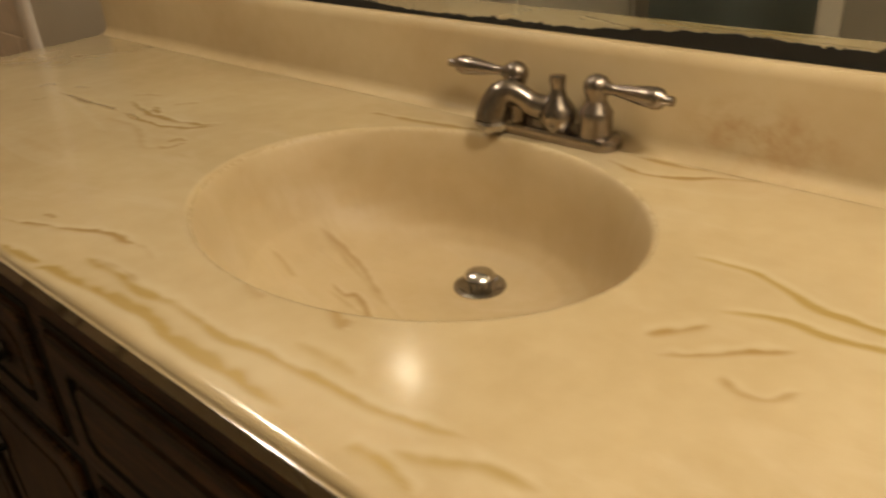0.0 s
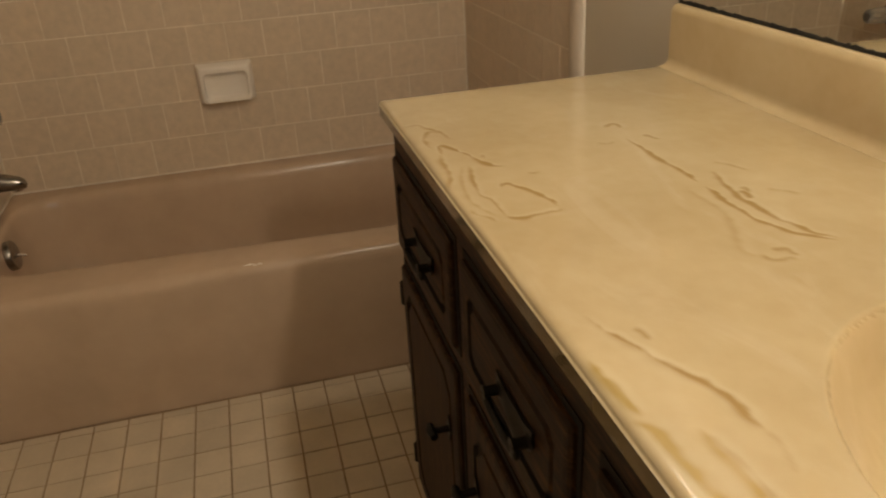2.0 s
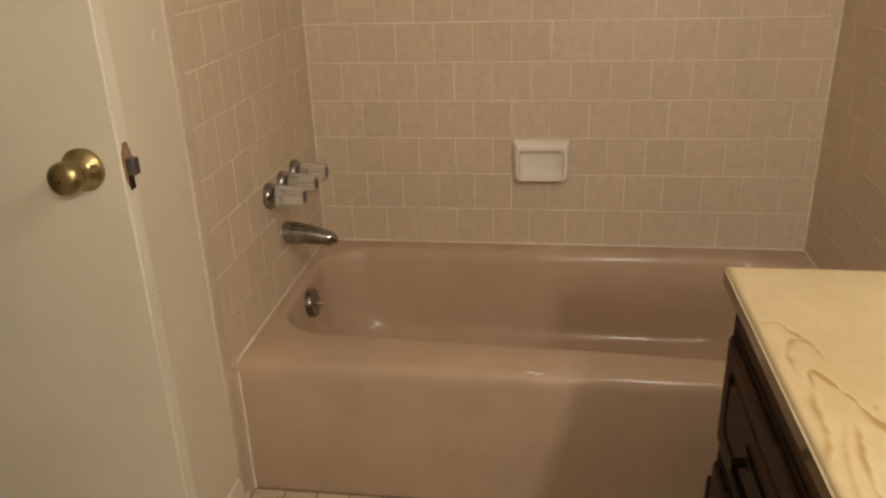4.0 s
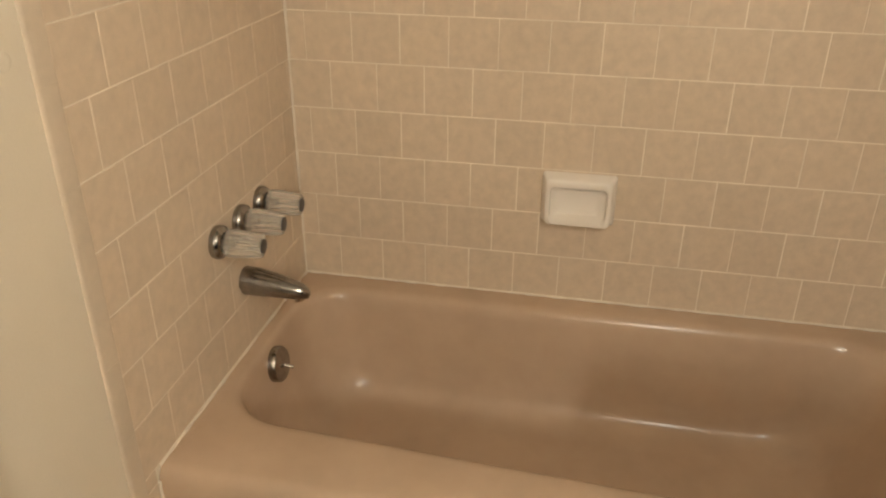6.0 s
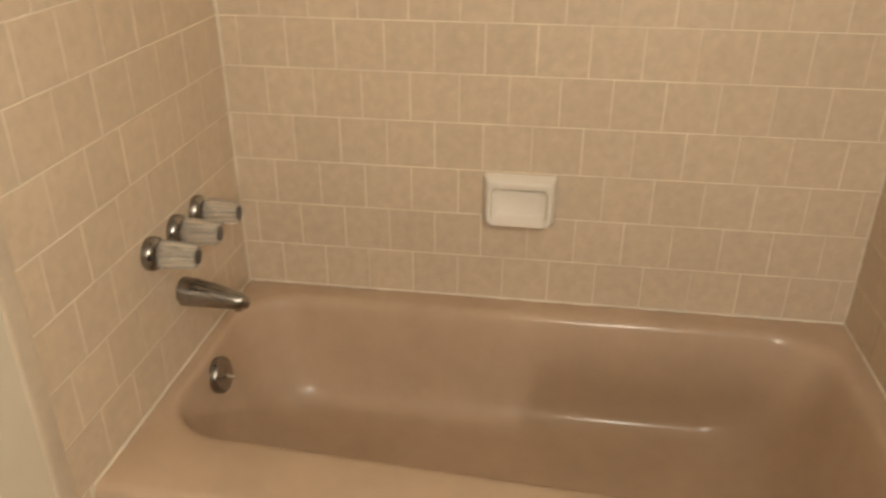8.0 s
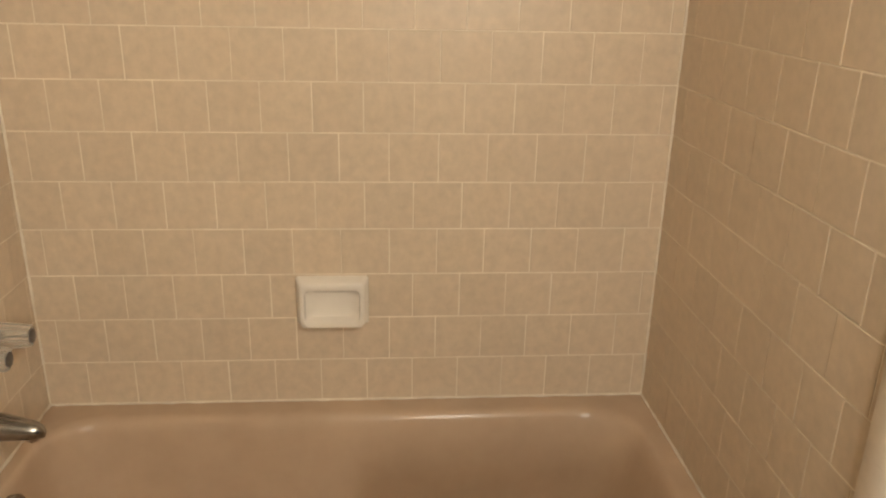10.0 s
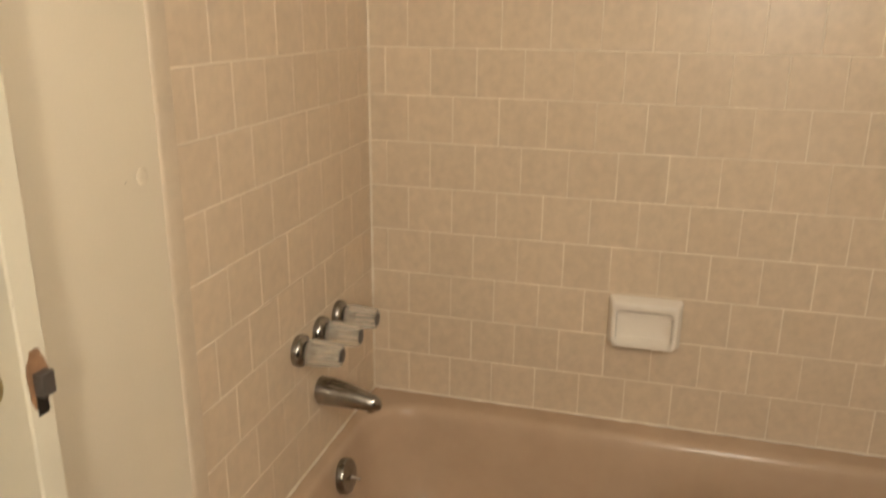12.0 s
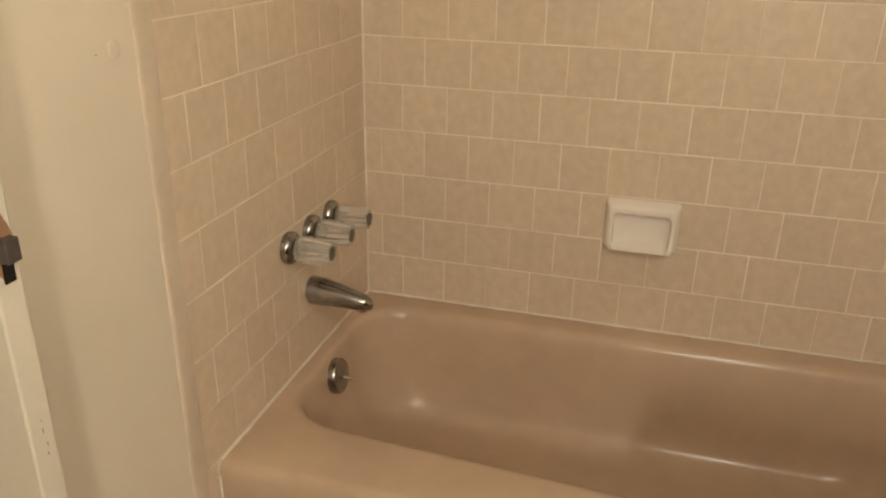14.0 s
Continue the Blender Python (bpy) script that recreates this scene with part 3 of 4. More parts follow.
# ---- open door leaf ----
def door_leaf():
    ob = thing("door_leaf", "open white painted flush door with a brass knob", "door")
    ob.name = "door_1"
    y1, x1 = 0.092, 1.246
    x0 = x1 - 0.035
    part("panel", boxes((x0, x1, YD + 0.02, y1, 0.012, 2.035)), M_DOOR, ob, bevel=0.003)
    kn = part("door_knob", turned(((0.0, 0.0335), (0.006, 0.034), (0.009, 0.0325), (0.013, 0.027), (0.018, 0.0215), (0.026, 0.0180), (0.034, 0.0200), (0.042, 0.0240), (0.050, 0.0260), (0.057, 0.0250), (0.063, 0.0190), (0.0655, 0.003)), (1, 0, 0), (x1, KNOB[0], KNOB[1]), 36), M_BRASS, ob, "antique brass round door knob")
    part("knob_pin", turned(((0, 0.0025), (0.0008, 0.0025)), (1, 0, 0), (x1 + 0.0653, KNOB[0], KNOB[1]), 10), M_BLACK, kn, "black privacy pin hole")
    part("release", turned(((0, 0.006), (0.004, 0.0058), (0.0055, 0.0045), (0.0045, 0.0015)), (1, 0.2, 0), (x1 + 0.0125, KNOB[0] + 0.026, KNOB[1] + 0.006), 14), M_BRASS, kn, "small brass screw")
    rng = random.Random(5)
    out = [(0.0118 * math.cos(a) * (1 + 0.35 * rng.random()), 0.034 * math.sin(a) * (1 + 0.15 * rng.random())) for a in [2 * math.pi * i / 22 for i in range(22)]]
    cz = 1.000
    mor = loft([[(x1 - 0.017 + u, y1 + d, cz + v) for u, v in out] for d in (0.0003, 0.0016)])
    part("mortise", mor, M_RAW, ob, "chipped bare wood mortise")
    marks = bmesh.new()
    for mx, mz, w, h in ((1.2274, 0.7753, 0.0008, 0.0045), (1.2247, 0.7560, 0.0011, 0.0035), (1.2262, 0.7440, 0.0012, 0.0022), (1.2271, 0.7882, 0.0009, 0.0015)):
        loft([[(mx + w * math.cos(a) * (1 + 0.3 * math.sin(3 * a)), y1 + d, mz + h * math.sin(a)) for a in [2 * math.pi * i / 8 for i in range(8)]] for d in (0.0, 0.0003)], bm=marks)
    part("paint_chip", marks, M_CHIP, ob, "small grey chips in the door edge paint")
    part("edge_dent", loft([[(x1 - 0.0022 + d, y1 - 0.0022 + d + 0.002 * math.cos(a), 1.090 + 0.006 * math.sin(a)) for a in [2 * math.pi * i / 8 for i in range(8)]] for d in (-0.0006, 0.0008)]), M_CHIP, ob, "grey dent on the door's corner")
    part("face_plate", boxes((x1 - 0.025, x1 - 0.010, y1 + 0.001, y1 + 0.003, cz - 0.04, cz + 0.006)), M_BLACK, ob, "dark latch plate", bevel=0.001)
    bm = boxes((x1 - 0.0265, x1 - 0.0085, y1 + 0.002, y1 + 0.014, cz - 0.016, cz + 0.010))
    part("latch_bolt", bm, M_LATCH, ob, "grey steel latch bolt sticking out", bevel=0.0012)
    return ob


door_leaf()


# ---- vanity ----
VX0, VX1, VY = 1.345, XE - 0.004, 0.979     # cabinet ends and face
CX0, CY0, CZ = 1.325, 0.963, 0.900          # countertop's corner and height


def cabinet():
    ob = thing("vanity_cabinet", "dark stained walnut vanity cabinet with routed fronts", "vanity")
    part("face_frame", boxes((VX0, VX1, VY, VY + 0.018, 0.10, 0.868)), M_WOODX, ob, bevel=0.002)
    part("side_panel", boxes((VX0, VX0 + 0.016, VY + 0.018, W - 0.001, 0.0, 0.868)), M_WOODZ, ob, bevel=0.002)
    part("bottom_panel", boxes((VX0 + 0.016, VX1, VY + 0.018, W - 0.001, 0.10, 0.116)), M_WOODX, ob)
    # the shade under the cabinet is put into the plinth's colour
    part("plinth", boxes((VX0 + 0.016, VX1, VY + 0.05, W - 0.001, 0, 0.10)), M_RECESS_SHADE, ob, "recessed toe kick painted near black as shade")
    return ob


cab = cabinet()


def front(name, label, x0, x1, z0, z1, wood, cut):
    """A lipped front: gap painted as shade, bevelled frame, shade-painted routed groove with cut corners and a raised
    field.
    """
    y = VY
    # thin near-black plate painted as the shade around the front
    part("reveal_shade", boxes((x0 - 0.009, x1 + 0.009, y - 0.0015, y, z0 - 0.009, z1 + 0.009)), M_RECESS_SHADE, cab)

    def octo(inset, yy, c):
        a0, a1, b0, b1 = x0 + inset, x1 - inset, z0 + inset, z1 - inset
        return [(a0 + c, yy, b0), (a1 - c, yy, b0), (a1, yy, b0 + c), (a1, yy, b1 - c), (a1 - c, yy, b1), (a0 + c, yy, b1), (a0, yy, b1 - c), (a0, yy, b0 + c)]
    g = 0.030
    rings = [octo(0, y - 0.001, 0.001), octo(0, y - 0.006, 0.001), octo(0.003, y - 0.009, 0.002), octo(0.009, y - 0.010, 0.002), octo(g, y - 0.010, cut),
             octo(g + 0.002, y - 0.0035, cut), octo(g + 0.008, y - 0.0035, cut), octo(g + 0.012, y - 0.0095, cut)]
    bm = loft(rings)
    ob = part(name, bm, [wood, M_RECESS_SHADE], cab, label, smooth=False)
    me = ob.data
    # the groove's shade is painted on its floor and inner wall
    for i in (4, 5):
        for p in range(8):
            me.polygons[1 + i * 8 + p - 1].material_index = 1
    return ob


def pull(x, parent):
    z, y = 0.735, VY - 0.0105
    bm = bmesh.new()
    for q in (-1, 1):
        turned(((0, 0.008), (0.003, 0.010), (0.005, 0.0065), (0.016, 0.0065), (0.021, 0.008)), (0, -1, 0), (x + q * 0.044, y, z), 12, bm=bm)
    tube([(x + u, y - v, z - w) for u, v, w in ((-0.046, 0.017, 0), (-0.044, 0.016, 0.014), (-0.03, 0.014, 0.022), (0, 0.013, 0.025), (0.03, 0.014, 0.022), (0.044, 0.016, 0.014), (0.046, 0.017, 0))], (0.005, 0.0045, 0.0045, 0.0055, 0.0045, 0.0045, 0.005), 10, bm)
    plate = [(-0.054, 0.018), (-0.03, 0.012), (0.03, 0.012), (0.054, 0.018), (0.046, -0.012), (0.016, -0.018), (0, -0.034), (-0.016, -0.018), (-0.046, -0.012)]
    loft([[(x + u, y + yy, z + v) for u, v in plate] for yy in (-0.0002, -0.003)], bm=bm)
    return part("drawer_pull", bm, M_BLACK, parent, "black iron drawer pull with pointed back plate")


def knob(x, z, parent):
    y = VY - 0.0095
    bm = loft([[(x + u, y + yy, z + v) for u, v in ((-0.010, 0), (0, 0.024), (0.010, 0), (0, -0.024))] for yy in (-0.0002, -0.003)])
    turned(((0, 0.006), (0.02, 0.005), (0.026, 0.006)), (0, -1, 0), (x, y, z), 12, bm=bm)
    tube([(x - 0.014, y - 0.028, z), (x, y - 0.030, z), (x + 0.014, y - 0.028, z)], (0.006, 0.0075, 0.006), 10, bm)
    return part("knob", bm, M_BLACK, parent, "black iron T knob")


def hinge(x, z, parent):
    bm = turned(((-0.024, 0.003), (-0.021, 0.0055), (0.021, 0.0055), (0.024, 0.003)), (0, 0, 1), (x - 0.008, VY - 0.0075, z), 10)
    return part("hinge", bm, M_BLACK, parent, "small black hinge")


BAYS = ((1.362, 1.702), (1.752, 2.078), (2.128, 2.640), (2.690, 3.14))
for i, (a, c) in enumerate(BAYS):
    d = front("drawer_front", "routed walnut drawer front", a, c, 0.655, 0.815, M_WOODX, 0.012)
    if i < 2:
        pull((a + c) / 2 + 0.035, d)
for a, c, kx in ((*BAYS[0], 1.660), (*BAYS[1], 1.795), (2.128, 2.372, 2.335), (2.396, 2.640, 2.433), (*BAYS[3], 2.73)):
    d = front("cabinet_door", "routed walnut cabinet door", a, c, 0.13, 0.615, M_WOODZ, 0.028)
    knob(kx, 0.49, d)
    for z in (0.555, 0.19):
        hinge(a if kx > (a + c) / 2 else c + 0.008, z, d)


def countertop():
    ob = thing("countertop", "cream cultured marble countertop with brown veins and oval basin", "countertop")
    cx, cy, ax, ay = 2.348, 1.246, 0.237, 0.183
    X0, X1, Y0, Y1 = CX0, VX1 - 0.001, CY0, W - 0.0015
    soft = np.array([0, 0.0012, 0.003, 0.0055, 0.009])
    xs = np.concatenate([X0 + soft, np.arange(X0 + 0.0115, 2.86, 0.0025), np.arange(2.865, X1, 0.012), [X1]])
    ys = np.concatenate([Y0 + soft, np.arange(Y0 + 0.0115, Y1, 0.0025), [Y1]])
    gx, gy = np.meshgrid(xs, ys, indexing="ij")
    # vertices next to the rim move onto it
    r = np.sqrt(((gx - cx) / ax) ** 2 + ((gy - cy) / ay) ** 2)
    near = np.abs(r - 1) < 0.0055
    gx = np.where(near, cx + (gx - cx) / r, gx)
    gy = np.where(near, cy + (gy - cy) / r, gy)
    prof = np.array([(1.0, 1.0, 0.0, 0.0), (0.985, 0.982, 0.004, 0.0), (0.965, 0.965, 0.014, 0.001), (0.94, 0.94, 0.028, 0.002), (0.90, 0.91, 0.055, 0.006), (0.82, 0.86, 0.085, 0.014), (0.70, 0.76, 0.110, 0.028),
                     (0.54, 0.60, 0.127, 0.046), (0.36, 0.42, 0.136, 0.068), (0.20, 0.25, 0.140, 0.088), (0.105, 0.136, 0.142, 0.099), (0.088, 0.114, 0.144, 0.099), (0.078, 0.10, 0.170, 0.099)])
    lev = np.linspace(0, len(prof) - 1, 200)
    P4 = np.stack([np.interp(lev, np.arange(len(prof)), prof[:, k]) for k in range(4)], 1)
    gz = np.full(gx.shape, CZ)
    for p, q, d, sh in P4:
        inside = ((gx - cx) / (ax * p)) ** 2 + ((gy - cy - sh) / (ay * q)) ** 2 <= 1.0001
        gz = np.where(inside, CZ - d, gz)
    flat = gz.copy()
    for k in range(2):   # soften the steps between levels, inside the bowl alone
        m = flat
        m2 = m.copy()
        m2[1:-1, 1:-1] = (m[1:-1, 1:-1] * 2 + m[:-2, 1:-1] + m[2:, 1:-1] + m[1:-1, :-2] + m[1:-1, 2:]) / 6
        flat = np.where(gz < CZ - 0.002, m2, m)
    gz = flat
    edge = np.minimum(gx - X0, gy - Y0)
    e = np.clip(1 - edge / 0.0085, 0, 1)
    gz = gz - 0.0085 * (1 - np.sqrt(np.clip(1 - e ** 2, 0, 1)))
    nx, ny = gx.shape
    idx = np.arange(nx * ny).reshape(nx, ny)
    verts = np.stack([gx, gy, gz], -1).reshape(-1, 3)
    quads = np.stack([idx[:-1, :-1], idx[1:, :-1], idx[1:, 1:], idx[:-1, 1:]], -1).reshape(-1, 4)
    skirt, base = [], len(verts)
    path = [idx[0, j] for j in range(ny - 1, -1, -1)] + [idx[i, 0] for i in range(1, nx)]
    low = [(verts[k][0], verts[k][1], z) for z in (0.8745, ) for k in path] + [(verts[k][0] + 0.002, verts[k][1] + 0.002, 0.8715) for k in path] + [(verts[k][0] + 0.022, verts[k][1] + 0.022, 0.8705) for k in path]
    n = len(path)
    rows = [path, list(range(base, base + n)), list(range(base + n, base + 2 * n)), list(range(base + 2 * n, base + 3 * n))]
    for a, b2 in zip(rows, rows[1:]):
        skirt += [(a[i], a[i + 1], b2[i + 1], b2[i]) for i in range(n - 1)]
    verts = np.concatenate([verts, np.array(low)])
    me = bpy.data.meshes.new("slab")
    me.from_pydata(verts.tolist(), [], [tuple(f) for f in quads.tolist()] + [tuple(int(v) for v in f[::1]) for f in skirt])
    # vein strengths at the vertices
    wx = np.array([noise.noise((x * 22, y * 30, 0.3)) for x, y, z in verts])
    wy = np.array([noise.noise((x * 22, y * 22, 7.7)) for x, y, z in verts])
    fine = np.array([noise.noise((x * 75, y * 75, 3.1)) for x, y, z in verts])
    px, py = verts[:, 0] + 0.003 * wx + 0.0016 * fine, verts[:, 1] + 0.0022 * wy - 0.0016 * fine
    out = np.zeros((len(verts), 4))
    out[:, 3] = 1
    for pts, reach, power, gold in VEINS_A + VEINS_B + VEINS_C + VEINS_D + VEINS_E + VEINS_F + VEINS_G:
        pts = np.array(pts)
        # a smooth line through the points
        t = np.arange(len(pts))
        tt = np.linspace(0, len(pts) - 1, 8 * (len(pts) - 1) + 1)
        tang = np.gradient(pts, axis=0)
        k = np.minimum(tt.astype(int), len(pts) - 2)
        u = (tt - k)[:, None]
        line = (2 * u ** 3 - 3 * u ** 2 + 1) * pts[k] + (u ** 3 - 2 * u ** 2 + u) * tang[k] + (3 * u ** 2 - 2 * u ** 3) * pts[k + 1] + (u ** 3 - u ** 2) * tang[k + 1]
        lo, hi = line.min(0) - 0.05, line.max(0) + 0.05
        sel = np.nonzero((px > lo[0]) & (px < hi[0]) & (py > lo[1]) & (py < hi[1]))[0]
        qx, qy = px[sel], py[sel]
        best, side, along = np.full(len(sel), 9.0), np.zeros(len(sel)), np.zeros(len(sel))
        m = len(line) - 1
        for i in range(m):
            (ax0, ay0), (bx0, by0) = line[i], line[i + 1]
            dx, dy = bx0 - ax0, by0 - ay0
            L2 = dx * dx + dy * dy + 1e-12
            f = np.clip(((qx - ax0) * dx + (qy - ay0) * dy) / L2, 0, 1)
            d = np.hypot(qx - ax0 - f * dx, qy - ay0 - f * dy)
            better = d < best
            best = np.where(better, d, best)
            side = np.where(better, np.sign(dx * (qy - ay0) - dy * (qx - ax0)), side)
            along = np.where(better, (i + f) / m, along)
        sd = best * side * (-1 if reach < 0 else 1)       # below nought: the soft side
        wide = abs(reach) * (0.9 + (0.15 if gold else 0.5) * wx[sel])
        taper = np.clip(np.minimum(along, 1 - along) * 7, 0, 1) ** 0.6
        core = (0.0021 + 0.11 * abs(reach)) * (0.4 + 0.6 * taper) * (1 + (0.35 if gold else 0.9) * wy[sel] + (0.2 if gold else 0.5) * fine[sel])
        core = np.maximum(core, 0.0006)
        hard = 0.62 * np.exp(-(np.where(sd > 0, sd / (core * 0.8), sd / (core * 1.3))) ** 2)
        tail = np.where(sd < 0, ((0.22 if gold else 0.36) + (0.08 if gold else 0.25) * fine[sel]) * np.clip(1 + sd / wide, 0, 1) ** 1.6, 0)
        brk = np.clip(0.8 + 0.6 * wy[sel] + 0.35 * fine[sel], 0.3, 1)
        v = np.clip(np.maximum(hard, tail), 0, 1) * taper * brk * power * (2.2 if gold else 2.1)
        v = np.minimum(v, 0.8)
        ch = 1 if gold else 0
        out[sel, ch] = np.maximum(out[sel, ch], v)
        pale = np.where(sd > 0, np.clip(1 - abs(sd - core) / (wide * 0.7), 0, 1), 0.5 * np.clip(1 - abs(-sd - wide * 0.5) / (wide * 0.6), 0, 1)) * taper * power
        out[sel, 2] = np.maximum(out[sel, 2], pale)
    att = me.color_attributes.new("veins", "FLOAT_COLOR", "POINT")
    att.data.foreach_set("color", out.astype(np.float32).ravel())
    me.materials.append(M_MARBLE)
    me.materials.append(M_BOWL)
    inbowl = (gz[:-1, :-1] < CZ - 0.0015) & (gy[:-1, :-1] > CY0 + 0.03) & (gx[:-1, :-1] > CX0 + 0.03)
    mats = np.concatenate([inbowl.ravel().astype(np.int32), np.zeros(len(skirt), np.int32)])
    me.polygons.foreach_set("material_index", mats)
    me.polygons.foreach_set("use_smooth", np.ones(len(mats), bool))
    slab = new("slab", me)
    slab.parent = ob
    s = [(1.4795, 0.9005), (1.4785, 0.99), (1.4805, 0.9985), (1.4845, 1.0025), (1.4985, 1.0035), (1.4985, 0.9005)]
    prof = [(1.4985, 0.9003), (1.4600, 0.9003), (1.4690, 0.9012), (1.4745, 0.9038), (1.4778, 0.9085), (1.4790, 0.915)] + s[1:-1]
    part("backsplash", loft([[(x, y, z) for y, z in prof] for x in (X0 + 0.004, X1)]), M_SPLASH, ob, "plain cream backsplash with faint stains")
    return ob


countertop()
DR = Vector((2.350, 1.345, CZ - 0.1425))


def drain():
    ob = thing("sink_drain", "chrome pop-up stopper raised in the basin's drain", "drain")
    part("flange", turned(((0, 0.0295), (0.002, 0.029), (0.0028, 0.024), (0.0, 0.0195), (-0.012, 0.0185)), (0, 0, 1), DR, 36, cap1=False), M_TARN, ob, "dull metal drain flange")
    part("stopper", turned(((0.009, 0.012), (0.012, 0.0172), (0.014, 0.0176), (0.0175, 0.015), (0.020, 0.009), (0.021, 0.002)), (0, 0, 1), DR, 32), M_CHROME, ob, "domed chrome stopper")
    for i in range(4):
        a = i * math.pi / 2 + 0.4
        part("fin", tube((DR + Vector((0.011 * math.cos(a), 0.011 * math.sin(a), -0.014)), DR + Vector((0.011 * math.cos(a), 0.011 * math.sin(a), 0.011))), (0.0018, 0.0018), 8), M_CHROME, ob)
    return ob


drain()


def faucet():
    ob = thing("sink_faucet", "brushed nickel centreset faucet with two lever handles on the vanity top", "faucet")
    fx, fy = 2.370, 1.4585
    rings = [[(x, y, CZ + z) for x, y, _ in rounded(fx - hw, fx + hw, fy - hd, fy + hd, hd * 0.98, 0, 6, 10)] for hw, hd, z in
             ((0.079, 0.0190, 0.0004), (0.080, 0.0200, 0.003), (0.080, 0.0200, 0.010), (0.0788, 0.0188, 0.0125), (0.0765, 0.0165, 0.0135), (0.070, 0.0115, 0.0138), (0.05, 0.004, 0.0138))]
    part("base", loft(rings), M_NICKEL, ob)
    for s in (-1, 1):
        px = fx + s * 0.051
        post = turned(((0.0125, 0.0185), (0.016, 0.0183), (0.030, 0.0172), (0.037, 0.0178), (0.0395, 0.0165), (0.0445, 0.013), (0.050, 0.0105), (0.054, 0.0115), (0.0615, 0.0138), (0.068, 0.0132), (0.0735, 0.0095), (0.0765, 0.003)), (0, 0, 1), (px, fy, CZ), 28)
        part("post", post, M_NICKEL, ob, "brushed nickel handle post")
        d = Vector((s, -0.10 - 0.05 * s, 0.03 if s > 0 else 0.012)).normalized()
        lev = turned(((0.008, 0.0045), (0.014, 0.0075), (0.018, 0.0052), (0.030, 0.0062), (0.055, 0.0098), (0.072, 0.0112), (0.078, 0.0095), (0.081, 0.0055), (0.084, 0.0035), (0.087, 0.0052), (0.091, 0.0048), (0.093, 0.0015)), d, (px, fy, CZ + 0.0635), 22)
        part("lever", lev, M_NICKEL, ob, "polished teardrop lever handle")
    hub = turned(((0.009, 0.010), (0.017, 0.0150), (0.024, 0.0200), (0.032, 0.0205), (0.040, 0.0170), (0.049, 0.0100), (0.057, 0.0076), (0.062, 0.0076), (0.064, 0.0086), (0.071, 0.0086), (0.072, 0.006)), (0, 0, 1), (fx + 0.009, fy - 0.008, CZ), 28)
    part("finial", hub, M_NICKEL, ob, "bulbous nickel hub with a small pull knob")
    knots = ((0.010, 0.006, 0.034, 0.0165), (-0.004, 0.010, 0.034, 0.0145), (-0.018, 0.014, 0.0375, 0.0130), (-0.030, 0.018, 0.0450, 0.0125), (-0.041, 0.022, 0.0500, 0.0130),
             (-0.050, 0.026, 0.0470, 0.0150), (-0.056, 0.029, 0.0375, 0.0172), (-0.059, 0.031, 0.028, 0.0185), (-0.060, 0.032, 0.020, 0.0195))
    path = [(fx + kx, fy - ky, CZ + kz, kr) for kx, ky, kz, kr in smooth(knots, 5)]
    part("spout", tube([p[:3] for p in path], [p[3] for p in path], 28), M_NICKEL, ob, "curved nickel spout")
    part("aerator", turned(((0, 0.0205), (0.003, 0.0215), (0.006, 0.0185), (0.011, 0.016)), (0, -0.02, -1), (fx - 0.060, fy - 0.032, CZ + 0.020), 26), M_CHROME, ob, "nickel spout tip")
    return ob


faucet()


# ---- mirror ----
def mirror():
    ob = thing("wall_mirror", "frameless wall mirror with a blackened lower edge above the vanity", "mirror")
    part("glass", boxes((CX0 + 0.001, XE - 0.01, W - 0.0055, W - 0.0005, 1.006, 1.50)), M_MIRROR, ob, smooth=False)
    bm = bmesh.new()
    n = 900
    y0, y1 = W - 0.0068, W - 0.0058
    prev = None
    for i in range(n + 1):
        x = CX0 + 0.001 + (XE - 0.011 - CX0) * i / n
        h = 0.0018 + 0.003 * (noise.noise((x * 9, 1, 0)) + 0.5) + 0.0028 * noise.noise((x * 60, 2, 0)) + 0.0026 * noise.noise((x * 170, 3, 0)) + 0.0016 * noise.noise((x * 420, 4, 0))
        h += 0.012 * math.exp(-((x - 2.54) / 0.12) ** 2) + 0.004 * math.exp(-((x - 2.02) / 0.04) ** 2) + 0.012 * math.exp(-((x - 2.70) / 0.05) ** 2)
        h = max(h, 0.002)
        cur = [bm.verts.new(p) for p in ((x, y0, 1.004), (x, y0, 1.006 + h), (x, y1, 1.006 + h), (x, y1, 1.004))]
        if prev:
            for k in range(3):
                bm.faces.new((prev[k], prev[k + 1], cur[k + 1], cur[k]))
        prev = cur
    part("corroded_edge", bm, M_CORRODE, ob, "ragged black corrosion", smooth=False)
    bm = bmesh.new()
    prev = None
    for i in range(121):
        z = 1.005 + 0.494 * i / 120
        w = 0.003 + 0.002 * noise.noise((z * 60, 5, 0))
        cur = [bm.verts.new(p) for p in ((CX0, y0, z), (CX0 + w, y0, z), (CX0 + w, y1, z))]
        if prev:
            for k in range(2):
                bm.faces.new((prev[k], prev[k + 1], cur[k + 1], cur[k]))
        prev = cur
    part("side_edge", bm, M_CORRODE, ob, "thin black side edge", smooth=False)
    return ob


mirror()


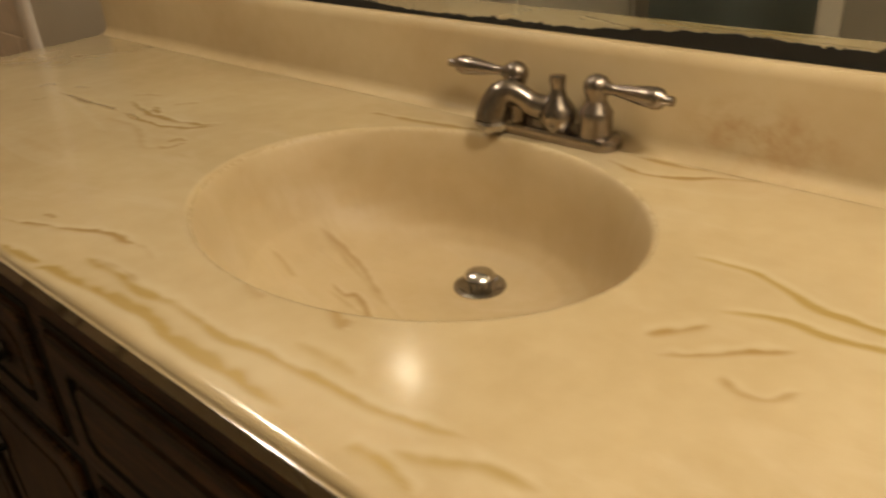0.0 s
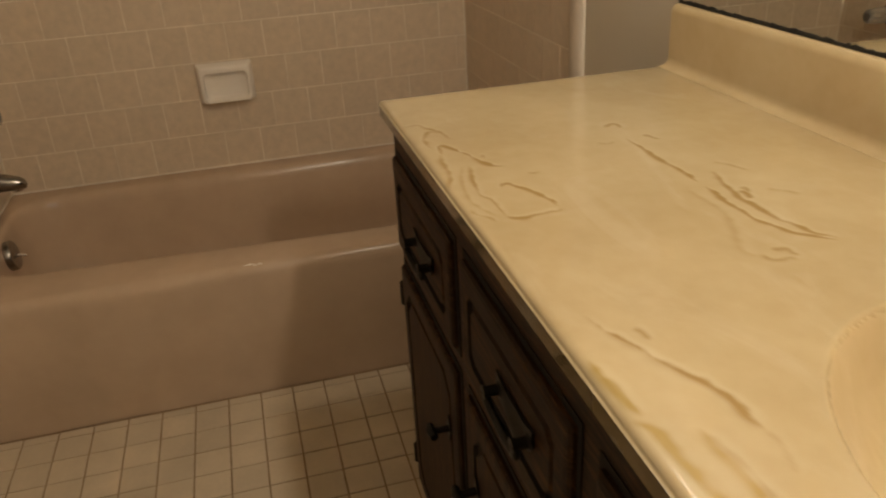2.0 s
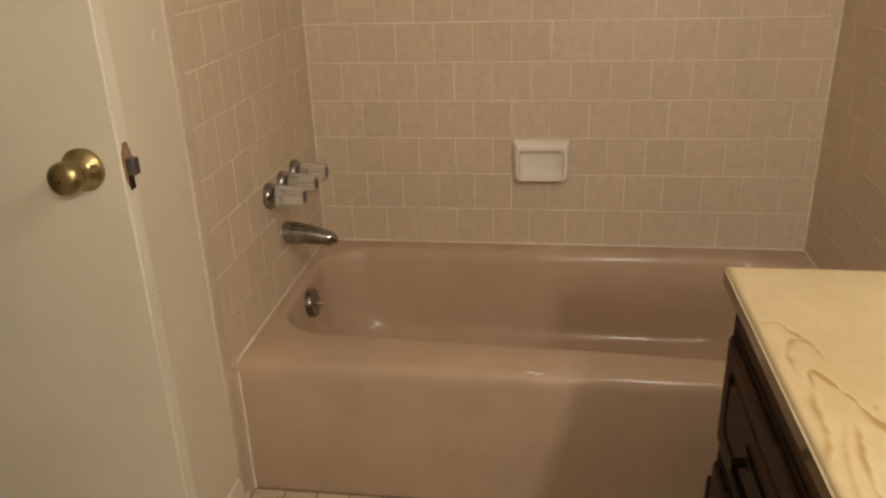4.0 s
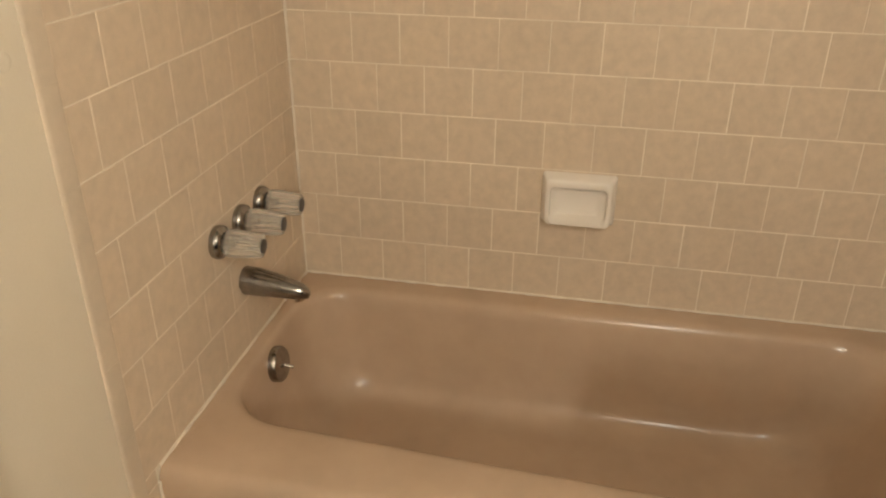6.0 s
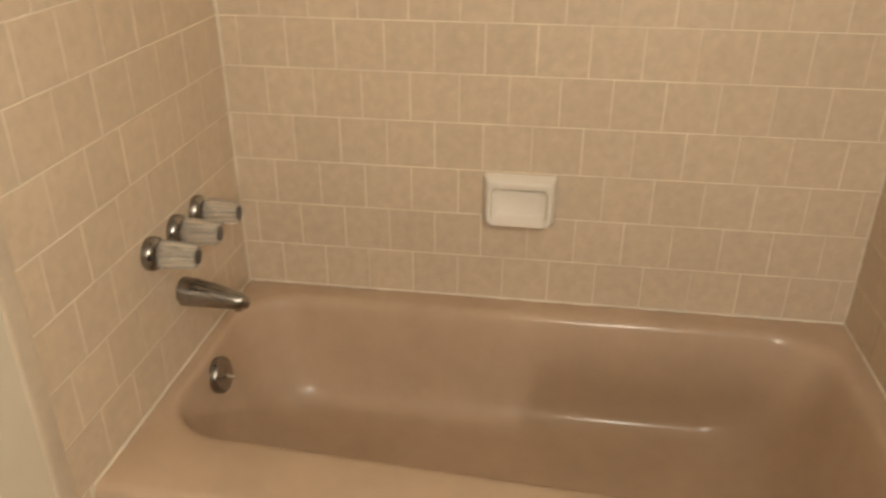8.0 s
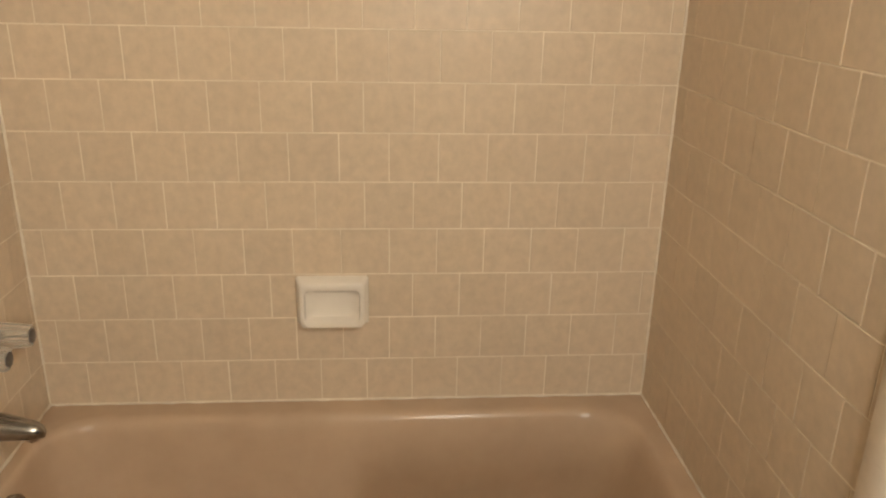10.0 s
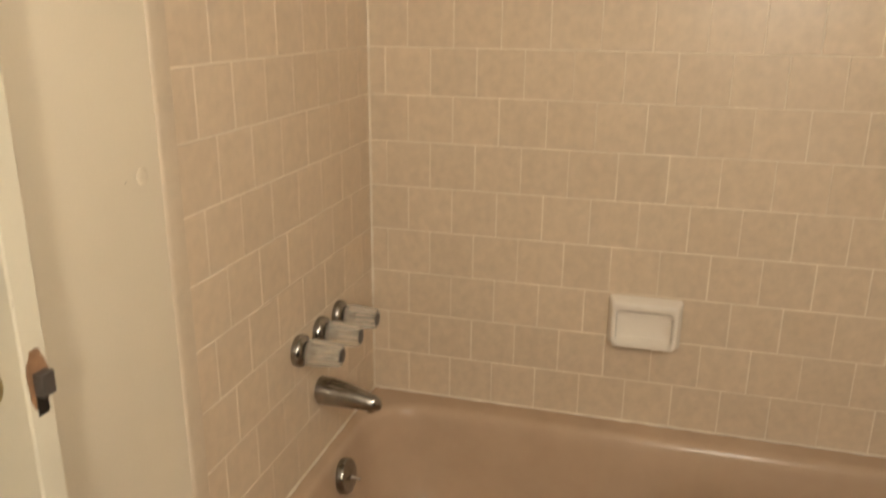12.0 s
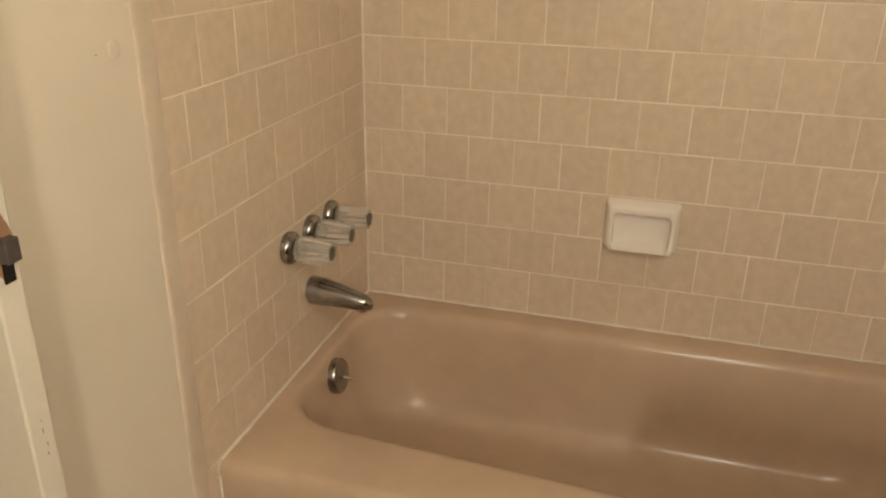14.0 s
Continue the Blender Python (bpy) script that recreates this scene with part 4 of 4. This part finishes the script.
# ---- vanity light ----
def vanity_light():
    ob = thing("vanity_light", "brass light bar with globe bulbs above the mirror", "wall lamp")
    part("bar", boxes((BULBS[0][0] - 0.12, BULBS[-1][0] + 0.10, W - 0.03, W - 0.0008, BULBS[0][2] - 0.05, BULBS[0][2] + 0.05)), M_BRASS, ob, bevel=0.004)
    for x, y, z in BULBS:
        part("socket", tube(((x, W - 0.03, z), (x, y + 0.03, z)), (0.022, 0.022), 20), M_BRASS, ob)
        bm = bmesh.new()
        bmesh.ops.create_uvsphere(bm, u_segments=24, v_segments=14, radius=0.035, matrix=Matrix.Translation((x, y, z)))
        part("bulb", bm, M_BULB, ob, "lit frosted globe bulb")
    return ob


vanity_light()


# ---- tiles ----
cache = {}


def tile_mesh(key, w, h, material, t=0.0055, c=0.0009):
    """A pillowed tile in its own plane: u, v from 0, front at +n."""
    k = (key, round(w, 4), round(h, 4))
    if k not in cache:
        bm = loft([[(a, b2, n) for a, b2 in ((i, i), (w - i, i), (w - i, h - i), (i, h - i))] for i, n in ((0, -t), (0, -c), (c, 0))], False, True)
        me = bpy.data.meshes.new("tile")
        bm.to_mesh(me)
        bm.free()
        me.materials.append(material)
        cache[k] = me
    return cache[k]


rng = random.Random(11)


def lay(parent, m, u0, u1, v0, v1, pu, pv, phases, material, key, gap=0.0026, jitter=0.0010, name="tile"):
    """Rows of tiles on a plane given by m; joints at phases + k * pu."""
    row, v = 0, v0
    while v < v1 - 0.01:
        vt = min(v + pv, v1)
        edges = [u0] + [p for p in (phases[row % len(phases)] + k * pu for k in range(-30, 60)) if u0 + 0.006 < p < u1 - 0.006] + [u1]
        for a, b2 in zip(edges, edges[1:]):
            ob = new(name, tile_mesh(key, b2 - a - gap * 0.85, vt - v - gap, material))
            ob.parent = parent
            ob.matrix_basis = m @ pose(a + gap / 2 + rng.uniform(-jitter, jitter) * 0.5, v + gap / 2, rng.uniform(-0.0003, 0.0003), rng.uniform(-0.12, 0.12), rng.uniform(-0.12, 0.12), 0)
        v, row = vt, row + 1


def bullnose(parent, x0, x1, y, out, proud, soft, material):
    """A column of trim tiles, flat against the wall tiles and rounded over at the outer end."""
    prof = [(x0 + 0.001, 0.0), (x0 + 0.003, proud * 0.8), (x0 + 0.006, proud)]
    prof += [(x1 - soft + soft * math.sin(a), proud * math.cos(a)) for a in [math.pi / 2 * i / 8 for i in range(9)]]
    z = 0.035
    me = None
    while z < TOP - 0.01:
        top = min(z + 0.152, TOP)
        if me is None or top - z < 0.15:
            bm = loft([[(px, y + out * d, q) for px, d in prof] for q in (0.0, top - z - 0.0003)])
            ob = part("trim_tile", bm, material, parent)
            me = ob.data
        else:
            ob = new("trim_tile", me)
            ob.parent = parent
        ob.location = (0, 0, z)
        z = top


M_BACK = Matrix(((0, 0, 1, 0), (1, 0, 0, 0), (0, 1, 0, 0), (0, 0, 0, 1)))
M_LEFT = Matrix(((1, 0, 0, 0), (0, 0, 1, 0), (0, 1, 0, 0), (0, 0, 0, 1)))
M_RIGHT = Matrix(((1, 0, 0, 0), (0, 0, -1, W), (0, 1, 0, 0), (0, 0, 0, 1)))
TOP = Z0 + 14 * P
lay(wall_back, M_BACK, 0.001, W - 0.001, Z0, TOP, P, P, (0.101, 0.044), M_TILE, "wall")
lay(wall_tap, M_LEFT, 0.001, 0.813, Z0, TOP, P, P, (0.017, 0.070), M_TILE, "wall")
lay(wall_tap, M_LEFT, 0.779, 0.813, 0.002, Z0, P, P, (5.0,), M_TILE, "wall")
bullnose(wall_tap, 0.8135, 0.859, 0.0, 1, 0.004, 0.009, M_TRIM)
lay(wall_right, M_RIGHT, 0.001, 0.874, Z0, TOP, P, P, (0.06, 0.003), M_TILE, "wall")
lay(wall_right, M_RIGHT, 0.779, 0.874, 0.002, Z0, P, P, (5.0,), M_TILE, "wall")
bullnose(wall_right, 0.8745, 0.941, W, -1, 0.011, 0.030, M_EDGE)
F = 0.0835
M_DOWN = Matrix.Identity(4)
lay(floor, M_DOWN, 0.779, 1.90, 0.0, 0.985, F, F, (0.806 - 9 * F,), M_FLOOR, "floor", gap=0.004, jitter=0.0008)
lay(floor, M_DOWN, 0.779, 1.345, 0.985, 1.498, F, F, (0.806 - 9 * F,), M_FLOOR, "floor", gap=0.004, jitter=0.0008)
# the rest of the floor's tiles, joined
bm = bmesh.new()
for i in range(-2, 30):
    for j in range(-9, 12):
        x, y = 0.806 + i * F, 0.065 + j * F - 0.0
        if x + F > XE or (x < 1.86 and y > -0.08) or y > 0.95 or (x < XD and y < 0.03):
            continue
        loft([[(x + 0.002 + a * (F - 0.004) + (1 - 2 * a) * q, y + 0.002 + b2 * (F - 0.004) + (1 - 2 * b2) * q, n) for a, b2 in ((0, 0), (1, 0), (1, 1), (0, 1))] for q, n in ((0, -0.0019), (0, -0.0014), (0.0014, 0))], False, True, bm)
tagged(part("far_tiles", bm, M_FLOOR, floor, smooth=False), kind="stuff")
